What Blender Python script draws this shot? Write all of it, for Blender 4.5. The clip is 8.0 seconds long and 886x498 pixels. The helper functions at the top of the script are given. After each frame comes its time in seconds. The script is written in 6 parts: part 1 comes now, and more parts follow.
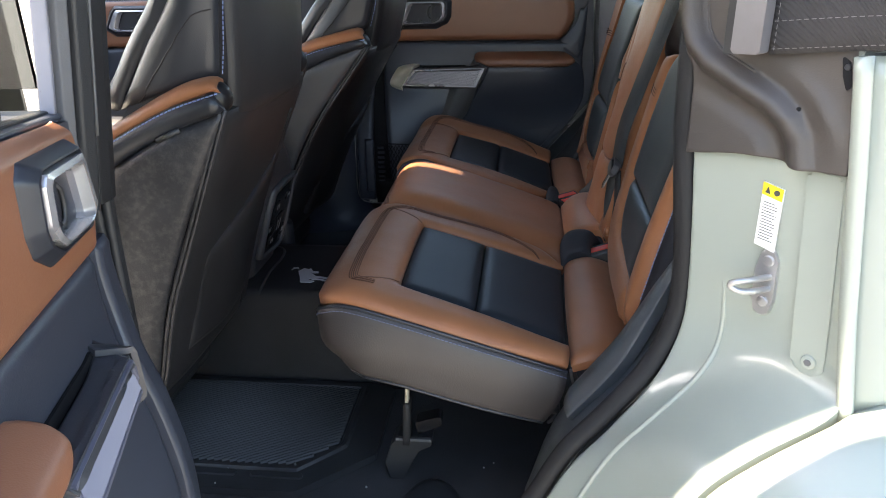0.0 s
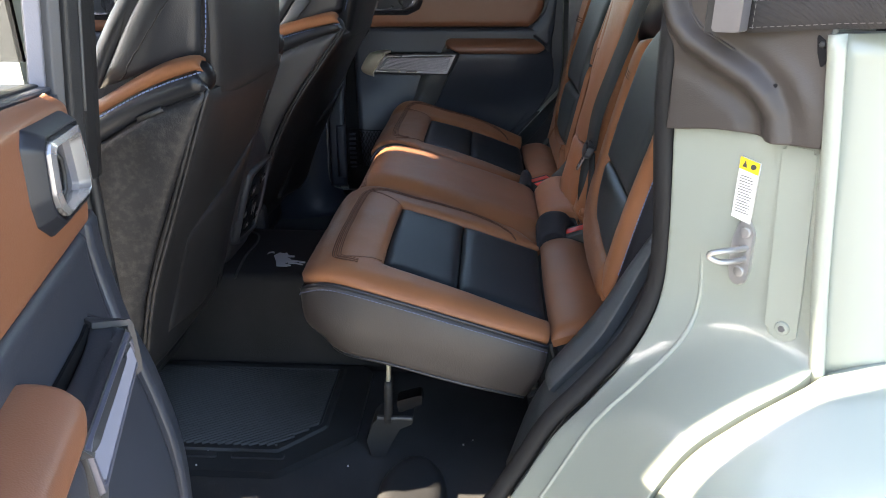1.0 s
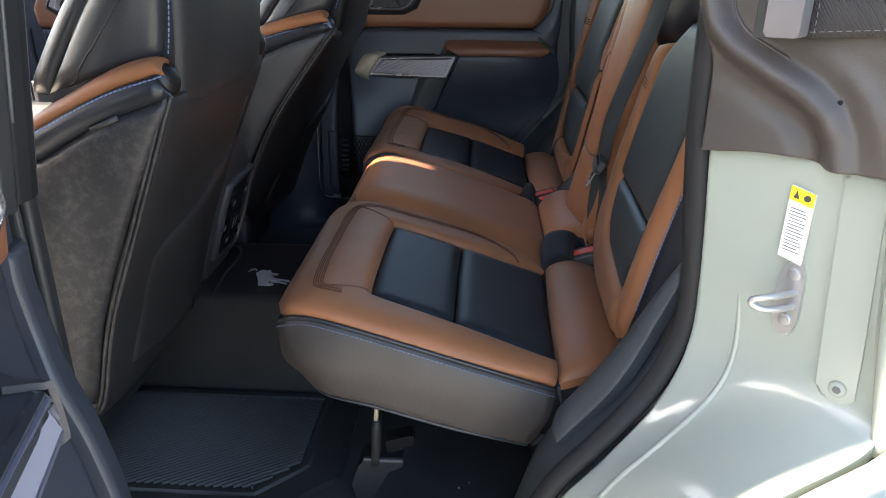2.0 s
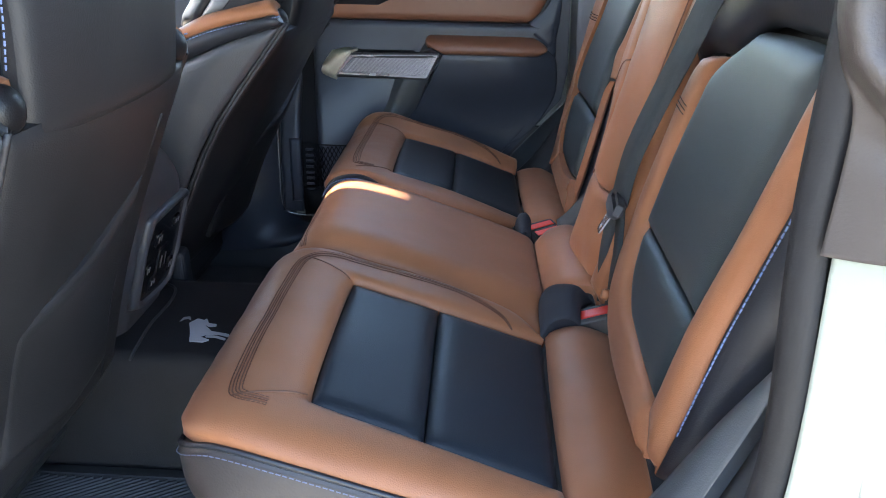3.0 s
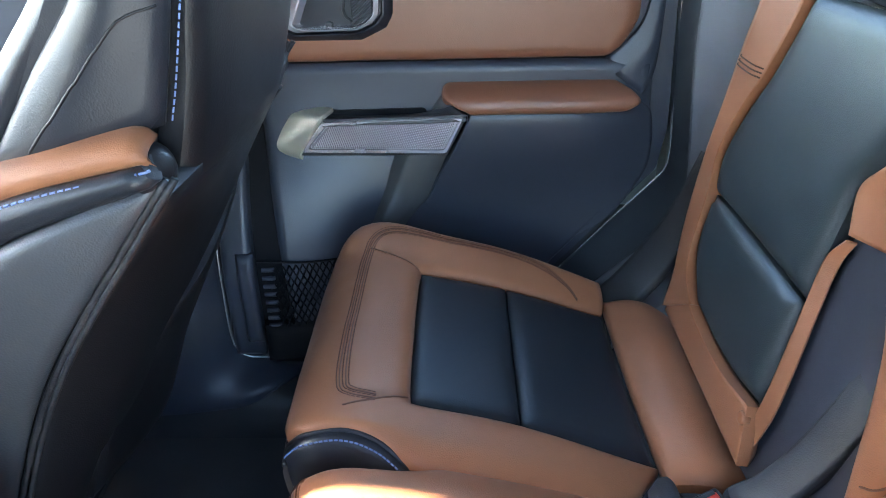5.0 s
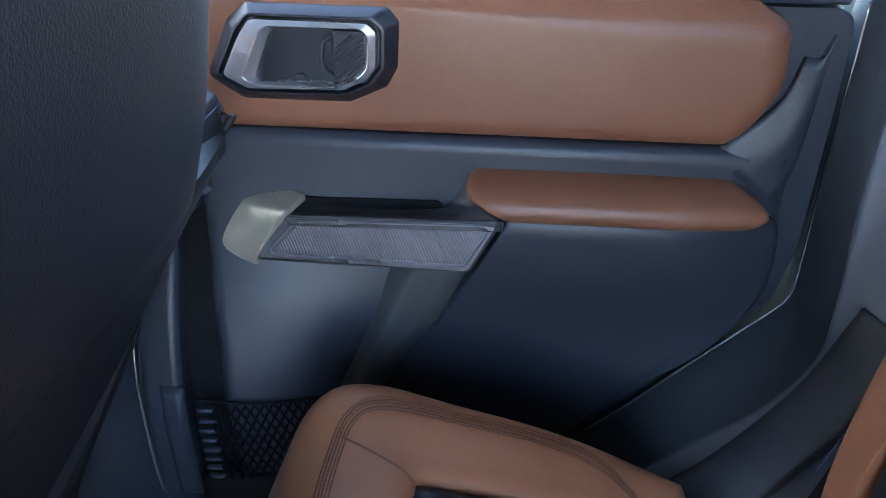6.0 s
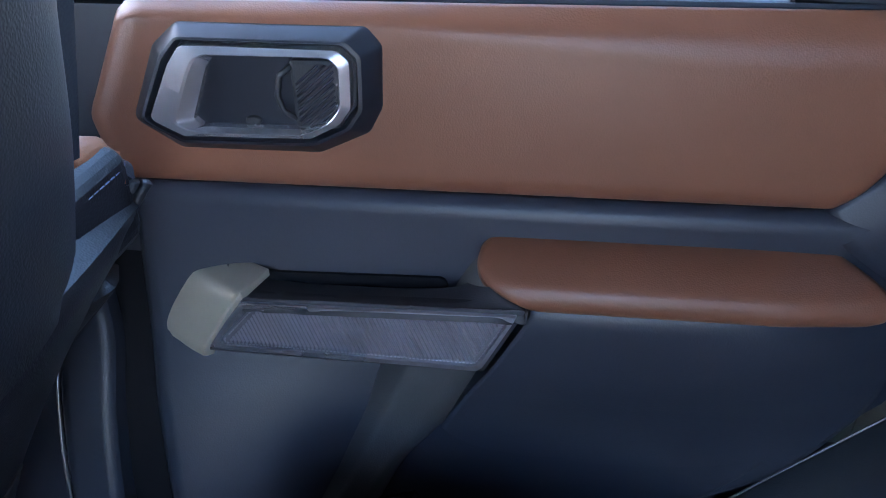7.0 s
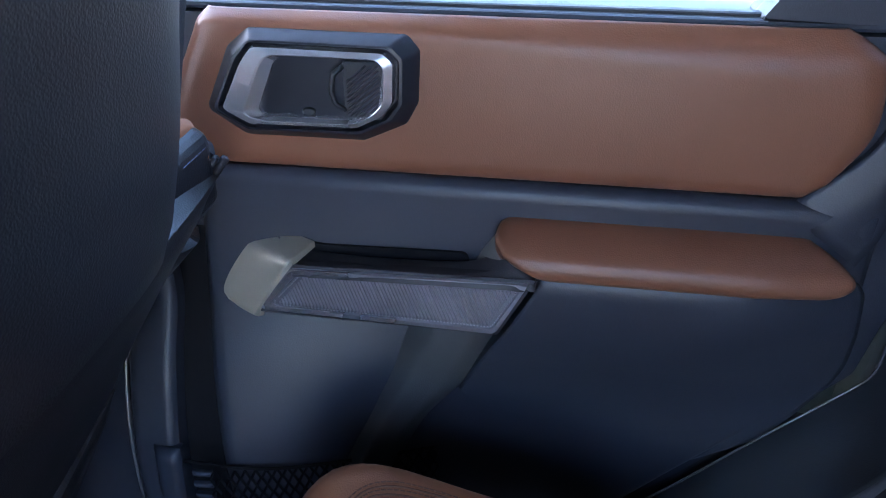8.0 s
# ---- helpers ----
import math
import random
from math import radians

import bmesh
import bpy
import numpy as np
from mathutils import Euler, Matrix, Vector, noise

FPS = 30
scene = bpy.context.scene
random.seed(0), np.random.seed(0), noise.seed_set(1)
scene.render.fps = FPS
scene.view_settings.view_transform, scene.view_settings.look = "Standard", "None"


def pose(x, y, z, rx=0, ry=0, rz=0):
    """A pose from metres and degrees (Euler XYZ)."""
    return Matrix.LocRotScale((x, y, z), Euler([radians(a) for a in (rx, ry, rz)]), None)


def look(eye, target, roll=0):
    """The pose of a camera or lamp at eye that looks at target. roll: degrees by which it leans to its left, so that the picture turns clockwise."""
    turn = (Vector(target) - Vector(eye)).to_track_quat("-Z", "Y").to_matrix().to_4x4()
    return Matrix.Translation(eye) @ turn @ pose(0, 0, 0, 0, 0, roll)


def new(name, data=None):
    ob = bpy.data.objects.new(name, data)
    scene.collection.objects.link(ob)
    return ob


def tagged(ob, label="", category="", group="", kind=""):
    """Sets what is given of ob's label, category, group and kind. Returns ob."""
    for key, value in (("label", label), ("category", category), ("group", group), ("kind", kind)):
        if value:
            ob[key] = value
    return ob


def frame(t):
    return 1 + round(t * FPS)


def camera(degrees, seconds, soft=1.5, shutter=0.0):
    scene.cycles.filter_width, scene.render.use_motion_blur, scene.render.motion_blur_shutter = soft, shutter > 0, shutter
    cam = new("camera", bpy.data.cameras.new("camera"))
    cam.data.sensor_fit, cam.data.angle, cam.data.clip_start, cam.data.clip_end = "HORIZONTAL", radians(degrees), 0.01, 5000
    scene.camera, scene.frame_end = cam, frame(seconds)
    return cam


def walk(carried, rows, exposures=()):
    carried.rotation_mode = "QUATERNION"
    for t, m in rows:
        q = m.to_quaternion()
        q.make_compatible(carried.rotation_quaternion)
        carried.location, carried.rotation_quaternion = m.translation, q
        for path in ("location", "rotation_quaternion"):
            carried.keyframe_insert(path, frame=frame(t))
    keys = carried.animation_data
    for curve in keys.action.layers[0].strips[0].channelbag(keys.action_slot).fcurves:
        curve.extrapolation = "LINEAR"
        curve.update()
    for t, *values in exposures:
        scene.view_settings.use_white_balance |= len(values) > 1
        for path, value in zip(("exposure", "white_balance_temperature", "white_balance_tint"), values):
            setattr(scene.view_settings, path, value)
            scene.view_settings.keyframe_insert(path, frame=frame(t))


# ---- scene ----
from mathutils.bvhtree import BVHTree

cam = camera(63.3, 8.0, 1.0)
PATH = [
    (0, (0.369, -0.746, 0.854), (0.148, 1.089, 0.091), -1.3),
    (0.5, (0.347, -0.77, 0.851), (0.223, 1.075, 0.089), -0.4),
    (1, (0.341, -0.772, 0.843), (0.225, 1.064, 0.058), -0.4),
    (1.5, (0.34, -0.745, 0.838), (0.222, 1.094, 0.06), -0.3),
    (1.7, (0.341, -0.706, 0.833), (0.222, 1.132, 0.055), -0.1),
    (2.8, (0.323, -0.439, 0.826), (0.242, 1.386, 0.012), 1.2),
    (3, (0.338, -0.36, 0.821), (0.265, 1.462, 0.001), 1.2),
    (3.5, (0.322, -0.154, 0.811), (0.243, 1.659, -0.031), 1.1),
    (4, (0.265, 0.001, 0.822), (0.186, 1.799, -0.051), 1.1),
    (4.5, (0.246, 0.152, 0.853), (0.188, 1.925, -0.07), -0.9),
    (4.7, (0.242, 0.238, 0.865), (0.202, 2.003, -0.075), -1.8),
    (5.8, (0.24, 0.689, 0.9), (0.128, 2.393, -0.141), 0.4),
    (6, (0.236, 0.771, 0.891), (0.122, 2.464, -0.169), 0.9),
    (6.5, (0.237, 0.919, 0.875), (0.096, 2.597, -0.204), 0.5),
    (7, (0.245, 0.96, 0.859), (0.035, 2.641, -0.204), -0.7),
    (7.5, (0.238, 0.947, 0.866), (0.025, 2.626, -0.201), 0.1),
    (8, (0.248, 0.87, 0.879), (0.0, 2.565, -0.154), 0.1),
]
walk(cam, [(t, look(eye, target, roll)) for t, eye, target, roll in PATH],
     exposures=[(0.0, 2.92, 7450, 12), (1.7, 2.92, 7450, 12), (2.8, 3.57, 6850, 11), (3.5, 4.66, 6400, 6), (4.0, 4.77, 6350, 3), (4.5, 4.70, 6250, 3), (6.0, 4.40, 5950, 11), (6.5, 4.35, 5650, 13), (7.0, 4.02, 5600, 14), (8.0, 4.00, 5700, 16)])

# ---- light ----
world = bpy.data.worlds.new("sky")
scene.world = world
world.use_nodes = True
wn = world.node_tree
sky = wn.nodes.new("ShaderNodeTexSky")
sky.sky_type = "NISHITA"
sky.sun_disc = False
SUN_DIR = Vector((-0.80, 0.0, 0.58)).normalized()
sky.sun_elevation = math.asin(SUN_DIR.z)
sky.sun_rotation = math.atan2(SUN_DIR.x, SUN_DIR.y)
wn.nodes["Background"].inputs["Strength"].default_value = 0.15
wn.links.new(sky.outputs["Color"], wn.nodes["Background"].inputs["Color"])
sun = new("sun", bpy.data.lights.new("sun", "SUN"))
sun.data.energy = 5.0
sun.data.angle = radians(0.5)
sun.data.color = (1.0, 0.91, 0.76)
sun.matrix_world = look(SUN_DIR * 30, (0, 0, 0))


# ---- materials ----
def material(name, color, rough=0.5, metal=0.0, grain=0.0, grain_size=400.0, vary=0.12, vary_size=9.0,
             kind="leather", coat=0.0, spec=0.5, dirt=None, rvar=0.08, crease=1.2, sheen=0.0):
    m = bpy.data.materials.new(name)
    m.use_nodes = True
    nt = m.node_tree
    n, l = nt.nodes, nt.links
    b = n["Principled BSDF"]
    b.inputs["Roughness"].default_value = rough
    b.inputs["Metallic"].default_value = metal
    b.inputs["Specular IOR Level"].default_value = spec
    b.inputs["Coat Weight"].default_value = coat
    b.inputs["Coat Roughness"].default_value = 0.08
    b.inputs["Sheen Weight"].default_value = sheen
    tc = n.new("ShaderNodeTexCoord")
    big = n.new("ShaderNodeTexNoise")
    big.inputs["Scale"].default_value = vary_size
    big.inputs["Detail"].default_value = 5
    l.new(tc.outputs["Object"], big.inputs["Vector"])
    ramp = n.new("ShaderNodeMapRange")
    ramp.inputs["From Min"].default_value, ramp.inputs["From Max"].default_value = 0.3, 0.7
    ramp.inputs["To Min"].default_value, ramp.inputs["To Max"].default_value = 1 - vary, 1 + vary
    l.new(big.outputs["Fac"], ramp.inputs["Value"])
    mul = n.new("ShaderNodeVectorMath")
    mul.operation = "SCALE"
    mul.inputs[0].default_value = color
    l.new(ramp.outputs["Result"], mul.inputs["Scale"])
    out = mul.outputs["Vector"]
    if dirt:
        col, size, lo, hi = dirt
        sp = n.new("ShaderNodeTexNoise")
        sp.inputs["Scale"].default_value, sp.inputs["Detail"].default_value = size, 7
        sp.inputs["Roughness"].default_value = 0.7
        l.new(tc.outputs["Object"], sp.inputs["Vector"])
        r2 = n.new("ShaderNodeMapRange")
        r2.inputs["From Min"].default_value, r2.inputs["From Max"].default_value = lo, hi
        l.new(sp.outputs["Fac"], r2.inputs["Value"])
        mix = n.new("ShaderNodeMix")
        mix.data_type = "RGBA"
        l.new(r2.outputs["Result"], mix.inputs["Factor"])
        l.new(out, mix.inputs["A"])
        mix.inputs["B"].default_value = (*col, 1)
        out = mix.outputs["Result"]
    l.new(out, b.inputs["Base Color"])
    rr = n.new("ShaderNodeMapRange")
    rr.inputs["To Min"].default_value, rr.inputs["To Max"].default_value = max(rough - rvar, 0.02), min(rough + rvar, 1)
    l.new(big.outputs["Fac"], rr.inputs["Value"])
    l.new(rr.outputs["Result"], b.inputs["Roughness"])
    if grain > 0:
        if kind == "leather":
            tex = n.new("ShaderNodeTexVoronoi")
            tex.feature = "SMOOTH_F1"
            tex.inputs["Scale"].default_value = grain_size
            height = tex.outputs["Distance"]
        elif kind == "weave":
            tex = n.new("ShaderNodeTexWave")
            tex.inputs["Scale"].default_value = grain_size
            tex.inputs["Distortion"].default_value = 0.3
            height = tex.outputs["Fac"]
        else:
            tex = n.new("ShaderNodeTexNoise")
            tex.inputs["Scale"].default_value = grain_size
            tex.inputs["Detail"].default_value = 4
            height = tex.outputs["Fac"]
        l.new(tc.outputs["Object"], tex.inputs["Vector"])
        soft = n.new("ShaderNodeTexNoise")
        soft.inputs["Scale"].default_value, soft.inputs["Detail"].default_value = vary_size * 3, 3
        l.new(tc.outputs["Object"], soft.inputs["Vector"])
        add = n.new("ShaderNodeMath")
        add.operation = "MULTIPLY_ADD"
        add.inputs[1].default_value = crease if kind == "leather" else 0.6
        l.new(soft.outputs["Fac"], add.inputs[0])
        l.new(height, add.inputs[2])
        bump = n.new("ShaderNodeBump")
        bump.inputs["Strength"].default_value = grain
        bump.inputs["Distance"].default_value = 0.0012
        l.new(add.outputs["Value"], bump.inputs["Height"])
        l.new(bump.outputs["Normal"], b.inputs["Normal"])
    return m


TAN = material("tan_leather", (0.325, 0.126, 0.055), 0.48, grain=0.2, grain_size=900, vary=0.12, crease=2.4, spec=0.40, sheen=0.05)
DOORTAN = material("tan_door_vinyl", (0.262, 0.108, 0.060), 0.40, grain=0.14, grain_size=900, vary=0.08, spec=0.52)
LINER = material("black_liner_rubber", (0.019, 0.018, 0.020), 0.6, spec=0.22, grain=0.4, grain_size=420, vary=0.25, kind="fine", dirt=((0.06, 0.057, 0.055), 240, 0.72, 0.80))
STRIP = material("edge_strip_highlight", (0.56, 0.56, 0.57), 0.24, metal=0.65, vary=0.05)
SEALRUB = material("seal_rubber", (0.016, 0.016, 0.018), 0.62, grain=0.2, grain_size=500, vary=0.15, kind="fine", spec=0.3)
RECESS = material("dark_recess_plastic", (0.020, 0.022, 0.030), 0.40, vary=0.08)
RIDGEPL = material("ridge_and_lit_facet", (0.085, 0.086, 0.088), 0.42, grain=0.2, grain_size=650, vary=0.08, kind="fine")
RIBBASE = material("plate_base", (0.34, 0.34, 0.38), 0.36, metal=0.8, vary=0.06)
RIMPL = material("handle_rim", (0.42, 0.42, 0.47), 0.28, metal=0.8, vary=0.06)
BRACKET = material("grey_bracket_metal", (0.20, 0.195, 0.21), 0.42, metal=0.5, vary=0.08, vary_size=30)
FINESTITCH = material("slate_thread", (0.12, 0.145, 0.23), 0.7, vary=0.1)
BLACK = material("black_perforated_leather", (0.015, 0.020, 0.026), 0.46, grain=0.12, grain_size=800, vary=0.15, spec=0.36)
BACKBLK = material("black_backrest_leather", (0.022, 0.032, 0.036), 0.48, grain=0.12, grain_size=800, vary=0.12, spec=0.50, sheen=0.03)
DARK = material("dark_leather", (0.022, 0.024, 0.030), 0.36, grain=0.14, grain_size=700, vary=0.15)
SEATBACK = material("black_seat_back_leather", (0.026, 0.025, 0.027), 0.45, grain=0.2, grain_size=700, vary=0.15, spec=0.34)
# for black parts; in the groove, well and clip pocket it stands for shade
SHADOW = material("matt_black_plastic_and_shade", (0.008, 0.008, 0.010), 0.75, vary=0.1, spec=0.2)
SIDE = material("side_panel_leather", (0.056, 0.057, 0.063), 0.38, grain=0.2, grain_size=600, vary=0.2, vary_size=7, dirt=((0.066, 0.062, 0.060), 26, 0.5, 0.8))
BARPL = material("handle_plastic", (0.055, 0.055, 0.062), 0.45, grain=0.2, grain_size=700, vary=0.08, kind="fine")
STALK = material("stalk_plastic", (0.052, 0.056, 0.062), 0.5, grain=0.25, grain_size=600, vary=0.08, kind="fine")
SLEEVE = material("sleeve_fabric", (0.022, 0.023, 0.030), 0.8, grain=0.4, grain_size=900, vary=0.1, kind="fine")
LAVENDER = material("shaded_plate_grey", (0.15, 0.15, 0.20), 0.45, metal=0.3, vary=0.06)
DEEP = material("deep_black_leather", (0.010, 0.010, 0.012), 0.42, grain=0.2, grain_size=700, vary=0.15, spec=0.4)
GLOSS = material("gloss_black_plastic", (0.012, 0.012, 0.014), 0.18, vary=0.1)
COVER = material("console_cover", (0.046, 0.046, 0.054), 0.38, grain=0.25, grain_size=600, vary=0.12)
RIBRUB = material("rib_rubber", (0.034, 0.034, 0.035), 0.45, vary=0.2)
MATRUB = material("ribbed_mat_rubber", (0.034, 0.035, 0.038), 0.42, grain=0.2, grain_size=300, vary=0.2, kind="fine", dirt=((0.12, 0.115, 0.11), 260, 0.72, 0.80))
BROWN = material("brown_grey_leather", (0.048, 0.041, 0.040), 0.45, grain=0.15, grain_size=450, vary=0.12)
SUEDE = material("scuffed_seat_leather", (0.019, 0.019, 0.022), 0.48, grain=0.3, grain_size=500, vary=0.25, vary_size=14,
                 dirt=((0.050, 0.045, 0.045), 75, 0.46, 0.66))
PLASTIC = material("blue_grey_plastic", (0.042, 0.047, 0.064), 0.42, grain=0.14, grain_size=650, vary=0.08, kind="fine")
DARKPL = material("black_plastic", (0.027, 0.028, 0.031), 0.48, grain=0.3, grain_size=600, vary=0.1, kind="fine")
EDGEPL = material("lilac_grey_plastic", (0.21, 0.205, 0.24), 0.45, grain=0.2, grain_size=600, vary=0.06, kind="fine")
GREYPL = material("grey_plastic", (0.105, 0.105, 0.112), 0.5, grain=0.25, grain_size=600, vary=0.08, kind="fine")
TAUPE = material("taupe_pillar_trim", (0.058, 0.050, 0.047), 0.5, grain=0.25, grain_size=700, vary=0.08, kind="fine")
PAINT = material("sage_grey_paint", (0.31, 0.342, 0.303), 0.28, vary=0.012, coat=0.8, rvar=0.01)
LITTRIM = material("lit_trim_plastic", (0.19, 0.20, 0.225), 0.32, grain=0.3, grain_size=650, vary=0.08, kind="fine")
CHROME = material("brushed_chrome", (0.62, 0.60, 0.62), 0.26, metal=0.72, vary=0.02, vary_size=12, rvar=0.02)
SATIN = material("satin_silver", (0.60, 0.58, 0.64), 0.34, metal=0.75, vary=0.06, vary_size=30)
ZINC = material("zinc_steel", (0.48, 0.48, 0.49), 0.38, metal=0.8, vary=0.06, vary_size=40)
CHAMP = material("champagne_cap", (0.62, 0.57, 0.45), 0.40, metal=0.45, vary=0.05)
RUBBER = material("black_rubber", (0.036, 0.036, 0.038), 0.42, grain=0.3, grain_size=300, vary=0.2, kind="fine",
                  dirt=((0.09, 0.085, 0.08), 220, 0.70, 0.80))
CARPET = material("black_carpet", (0.052, 0.052, 0.055), 0.95, grain=1.0, grain_size=900, vary=0.2, kind="fine")
SILLPL = material("slate_trim_plastic", (0.054, 0.063, 0.072), 0.40, grain=0.2, grain_size=650, vary=0.08, kind="fine")
# darker tan: the shade in the seam creases is put into this colour
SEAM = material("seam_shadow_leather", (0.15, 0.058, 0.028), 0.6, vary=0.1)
RED = material("red_plastic", (0.84, 0.050, 0.026), 0.4, vary=0.05)
WEB = material("seat_belt_webbing", (0.032, 0.039, 0.042), 0.65, grain=0.35, grain_size=700, vary=0.08, kind="weave")
STITCH = material("pale_blue_thread", (0.17, 0.23, 0.42), 0.7, vary=0.1)
TANSTITCH = material("brown_thread", (0.11, 0.040, 0.020), 0.7, vary=0.1)
FABRIC = material("dark_canvas", (0.050, 0.046, 0.048), 0.85, grain=0.8, grain_size=420, vary=0.08, kind="weave")
WHITE = material("white_label", (0.8, 0.8, 0.78), 0.5, vary=0.02)
YELLOW = material("yellow_label", (0.8, 0.55, 0.03), 0.5, vary=0.02)
INK = material("black_ink", (0.05, 0.05, 0.05), 0.6, vary=0.0)
SILVERPRINT = material("pale_emblem", (0.45, 0.46, 0.49), 0.55, vary=0.05)
ASPHALT = material("pale_concrete", (0.29, 0.285, 0.27), 0.9, grain=0.5, grain_size=60, vary=0.15, vary_size=1.2, kind="fine",
                   dirt=((0.2, 0.19, 0.18), 3, 0.5, 0.75))
TIRE = material("tyre_rubber", (0.03, 0.03, 0.03), 0.8, vary=0.1)
GLASS = bpy.data.materials.new("window_glass")
GLASS.use_nodes = True
gb = GLASS.node_tree.nodes["Principled BSDF"]
gb.inputs["Transmission Weight"].default_value, gb.inputs["Roughness"].default_value = 1.0, 0.0
gb.inputs["IOR"].default_value = 1.45
gb.inputs["Base Color"].default_value = (0.85, 0.9, 0.88, 1)
TINT = GLASS.copy()
TINT.name = "darkening_glass"
TINT.node_tree.nodes["Principled BSDF"].inputs["Base Color"].default_value = (0.12, 0.13, 0.13, 1)


# ---- mesh helpers ----
def V(*a):
    return Vector(a)


class Frame:
    """A mapping from build coordinates to the world, applied to every vertex."""
    m = Matrix.Identity(4)


def mk(name, verts, faces, mat, parent=None, label="", smooth=True, fix=True, kind=""):
    me = bpy.data.meshes.new(name)
    me.from_pydata([tuple(Frame.m @ Vector(v)) for v in verts], [], faces)
    if fix:
        bm = bmesh.new()
        bm.from_mesh(me)
        bmesh.ops.recalc_face_normals(bm, faces=bm.faces)
        bm.to_mesh(me)
        bm.free()
    me.update()
    if smooth:
        me.polygons.foreach_set("use_smooth", [True] * len(me.polygons))
    me.materials.append(mat)
    ob = new(name, me)
    if parent is not None:
        ob.parent = parent
        ob.matrix_parent_inverse = Matrix.Translation(-parent_place(parent))
    if label:
        ob["label"] = label
    if kind:
        ob["kind"] = kind
    return ob


def parent_place(ob):
    return Vector(ob.location) if ob.type == "EMPTY" else Vector((0, 0, 0))


def thing(name, base, label, category, group="", kind=""):
    e = new(name)
    e.location = base
    e.empty_display_size = 0.05
    return tagged(e, label, category, group, kind)


def spline(pts, n):
    """n + 1 points along a smooth curve through pts, evenly by length."""
    P = [Vector(p) for p in pts]
    if len(P) == 2:
        return [P[0].lerp(P[1], i / n) for i in range(n + 1)]
    E = [P[0] * 2 - P[1]] + P + [P[-1] * 2 - P[-2]]
    fine = []
    for i in range(1, len(E) - 2):
        p0, p1, p2, p3 = E[i - 1:i + 3]
        for k in range(16):
            t = k / 16
            fine.append(0.5 * ((2 * p1) + (p2 - p0) * t + (2 * p0 - 5 * p1 + 4 * p2 - p3) * t * t
                               + (3 * p1 - p0 - 3 * p2 + p3) * t ** 3))
    fine.append(P[-1])
    return even(fine, n)


def even(fine, n):
    d = [0.0]
    for a, b in zip(fine, fine[1:]):
        d.append(d[-1] + (b - a).length)
    out, j = [], 0
    for i in range(n + 1):
        s = d[-1] * i / n
        while j < len(d) - 2 and d[j + 1] < s:
            j += 1
        f = (s - d[j]) / max(d[j + 1] - d[j], 1e-9)
        out.append(fine[j].lerp(fine[j + 1], min(max(f, 0), 1)))
    return out


def surf(name, curves, n, m, mat, parent, puff=0.0, edge=0.03, sides="nsew", thick=0.012, fn=None, flip=False,
         label="", wave=0.0):
    """A padded panel lofted through curves (each a list of points), as a closed slab.
    sides: borders that are drawn in by a seam (w, e: first and last curve; s, n: curve ends)."""
    C = [spline(c, n) for c in curves]
    G = [[None] * (n + 1) for _ in range(m + 1)]
    for i in range(n + 1):
        col = spline([c[i] for c in C], m)
        for j in range(m + 1):
            G[j][i] = col[j]
    if fn:
        G = [[fn(p) for p in row] for row in G]
    N = [[None] * (n + 1) for _ in range(m + 1)]
    for j in range(m + 1):
        for i in range(n + 1):
            a = G[j][min(i + 1, n)] - G[j][max(i - 1, 0)]
            b = G[min(j + 1, m)][i] - G[max(j - 1, 0)][i]
            q = a.cross(b)
            if q.length < 1e-12:
                q = Vector((0, 0, 1e-6))
            N[j][i] = q.normalized() * (-1 if flip else 1)
    rows = []
    for j in range(m + 1):
        row = []
        for i in range(n + 1):
            d = 9.0
            if "s" in sides:
                d = min(d, (G[j][i] - G[j][0]).length)
            if "n" in sides:
                d = min(d, (G[j][i] - G[j][n]).length)
            if "w" in sides:
                d = min(d, (G[j][i] - G[0][i]).length)
            if "e" in sides:
                d = min(d, (G[j][i] - G[m][i]).length)
            f = min(d / edge, 1.0)
            h = puff * math.sqrt(max(1 - (1 - f) ** 2, 0))
            if wave:
                h += wave * (noise.noise(G[j][i] * 16) + 0.5 * noise.noise(G[j][i] * 40)) * f
            row.append(G[j][i] + N[j][i] * h)
        rows.append(row)
    verts = [p for r in rows for p in r]
    back = [G[j][i] - N[j][i] * thick for j in range(m + 1) for i in range(n + 1)]
    w = n + 1
    faces, nb = [], len(verts)
    verts = verts + back
    for j in range(m):
        for i in range(n):
            a = j * w + i
            faces.append((a, a + 1, a + w + 1, a + w))
            faces.append((nb + a, nb + a + w, nb + a + w + 1, nb + a + 1))
    flat = len(faces)
    rim = [j * w for j in range(m + 1)], [j * w + n for j in range(m + 1)], list(range(w)), [m * w + i for i in range(w)]
    for line in rim:
        for a, b in zip(line, line[1:]):
            faces.append((a, b, nb + b, nb + a))
    ob = mk(name, verts, faces, mat, parent, label, fix=False)
    for k in range(flat, len(faces)):
        ob.data.polygons[k].use_smooth = False
    bm = bmesh.new()
    bm.from_mesh(ob.data)
    bmesh.ops.recalc_face_normals(bm, faces=bm.faces)
    bm.to_mesh(ob.data)
    bm.free()
    # front faces point along the padded side
    q = Frame.m.to_3x3() @ N[m // 2][n // 2]
    front = ob.data.polygons[2 * ((m // 2) * n + n // 2)]
    if front.normal.dot(q) < 0:
        ob.data.flip_normals()
    return ob


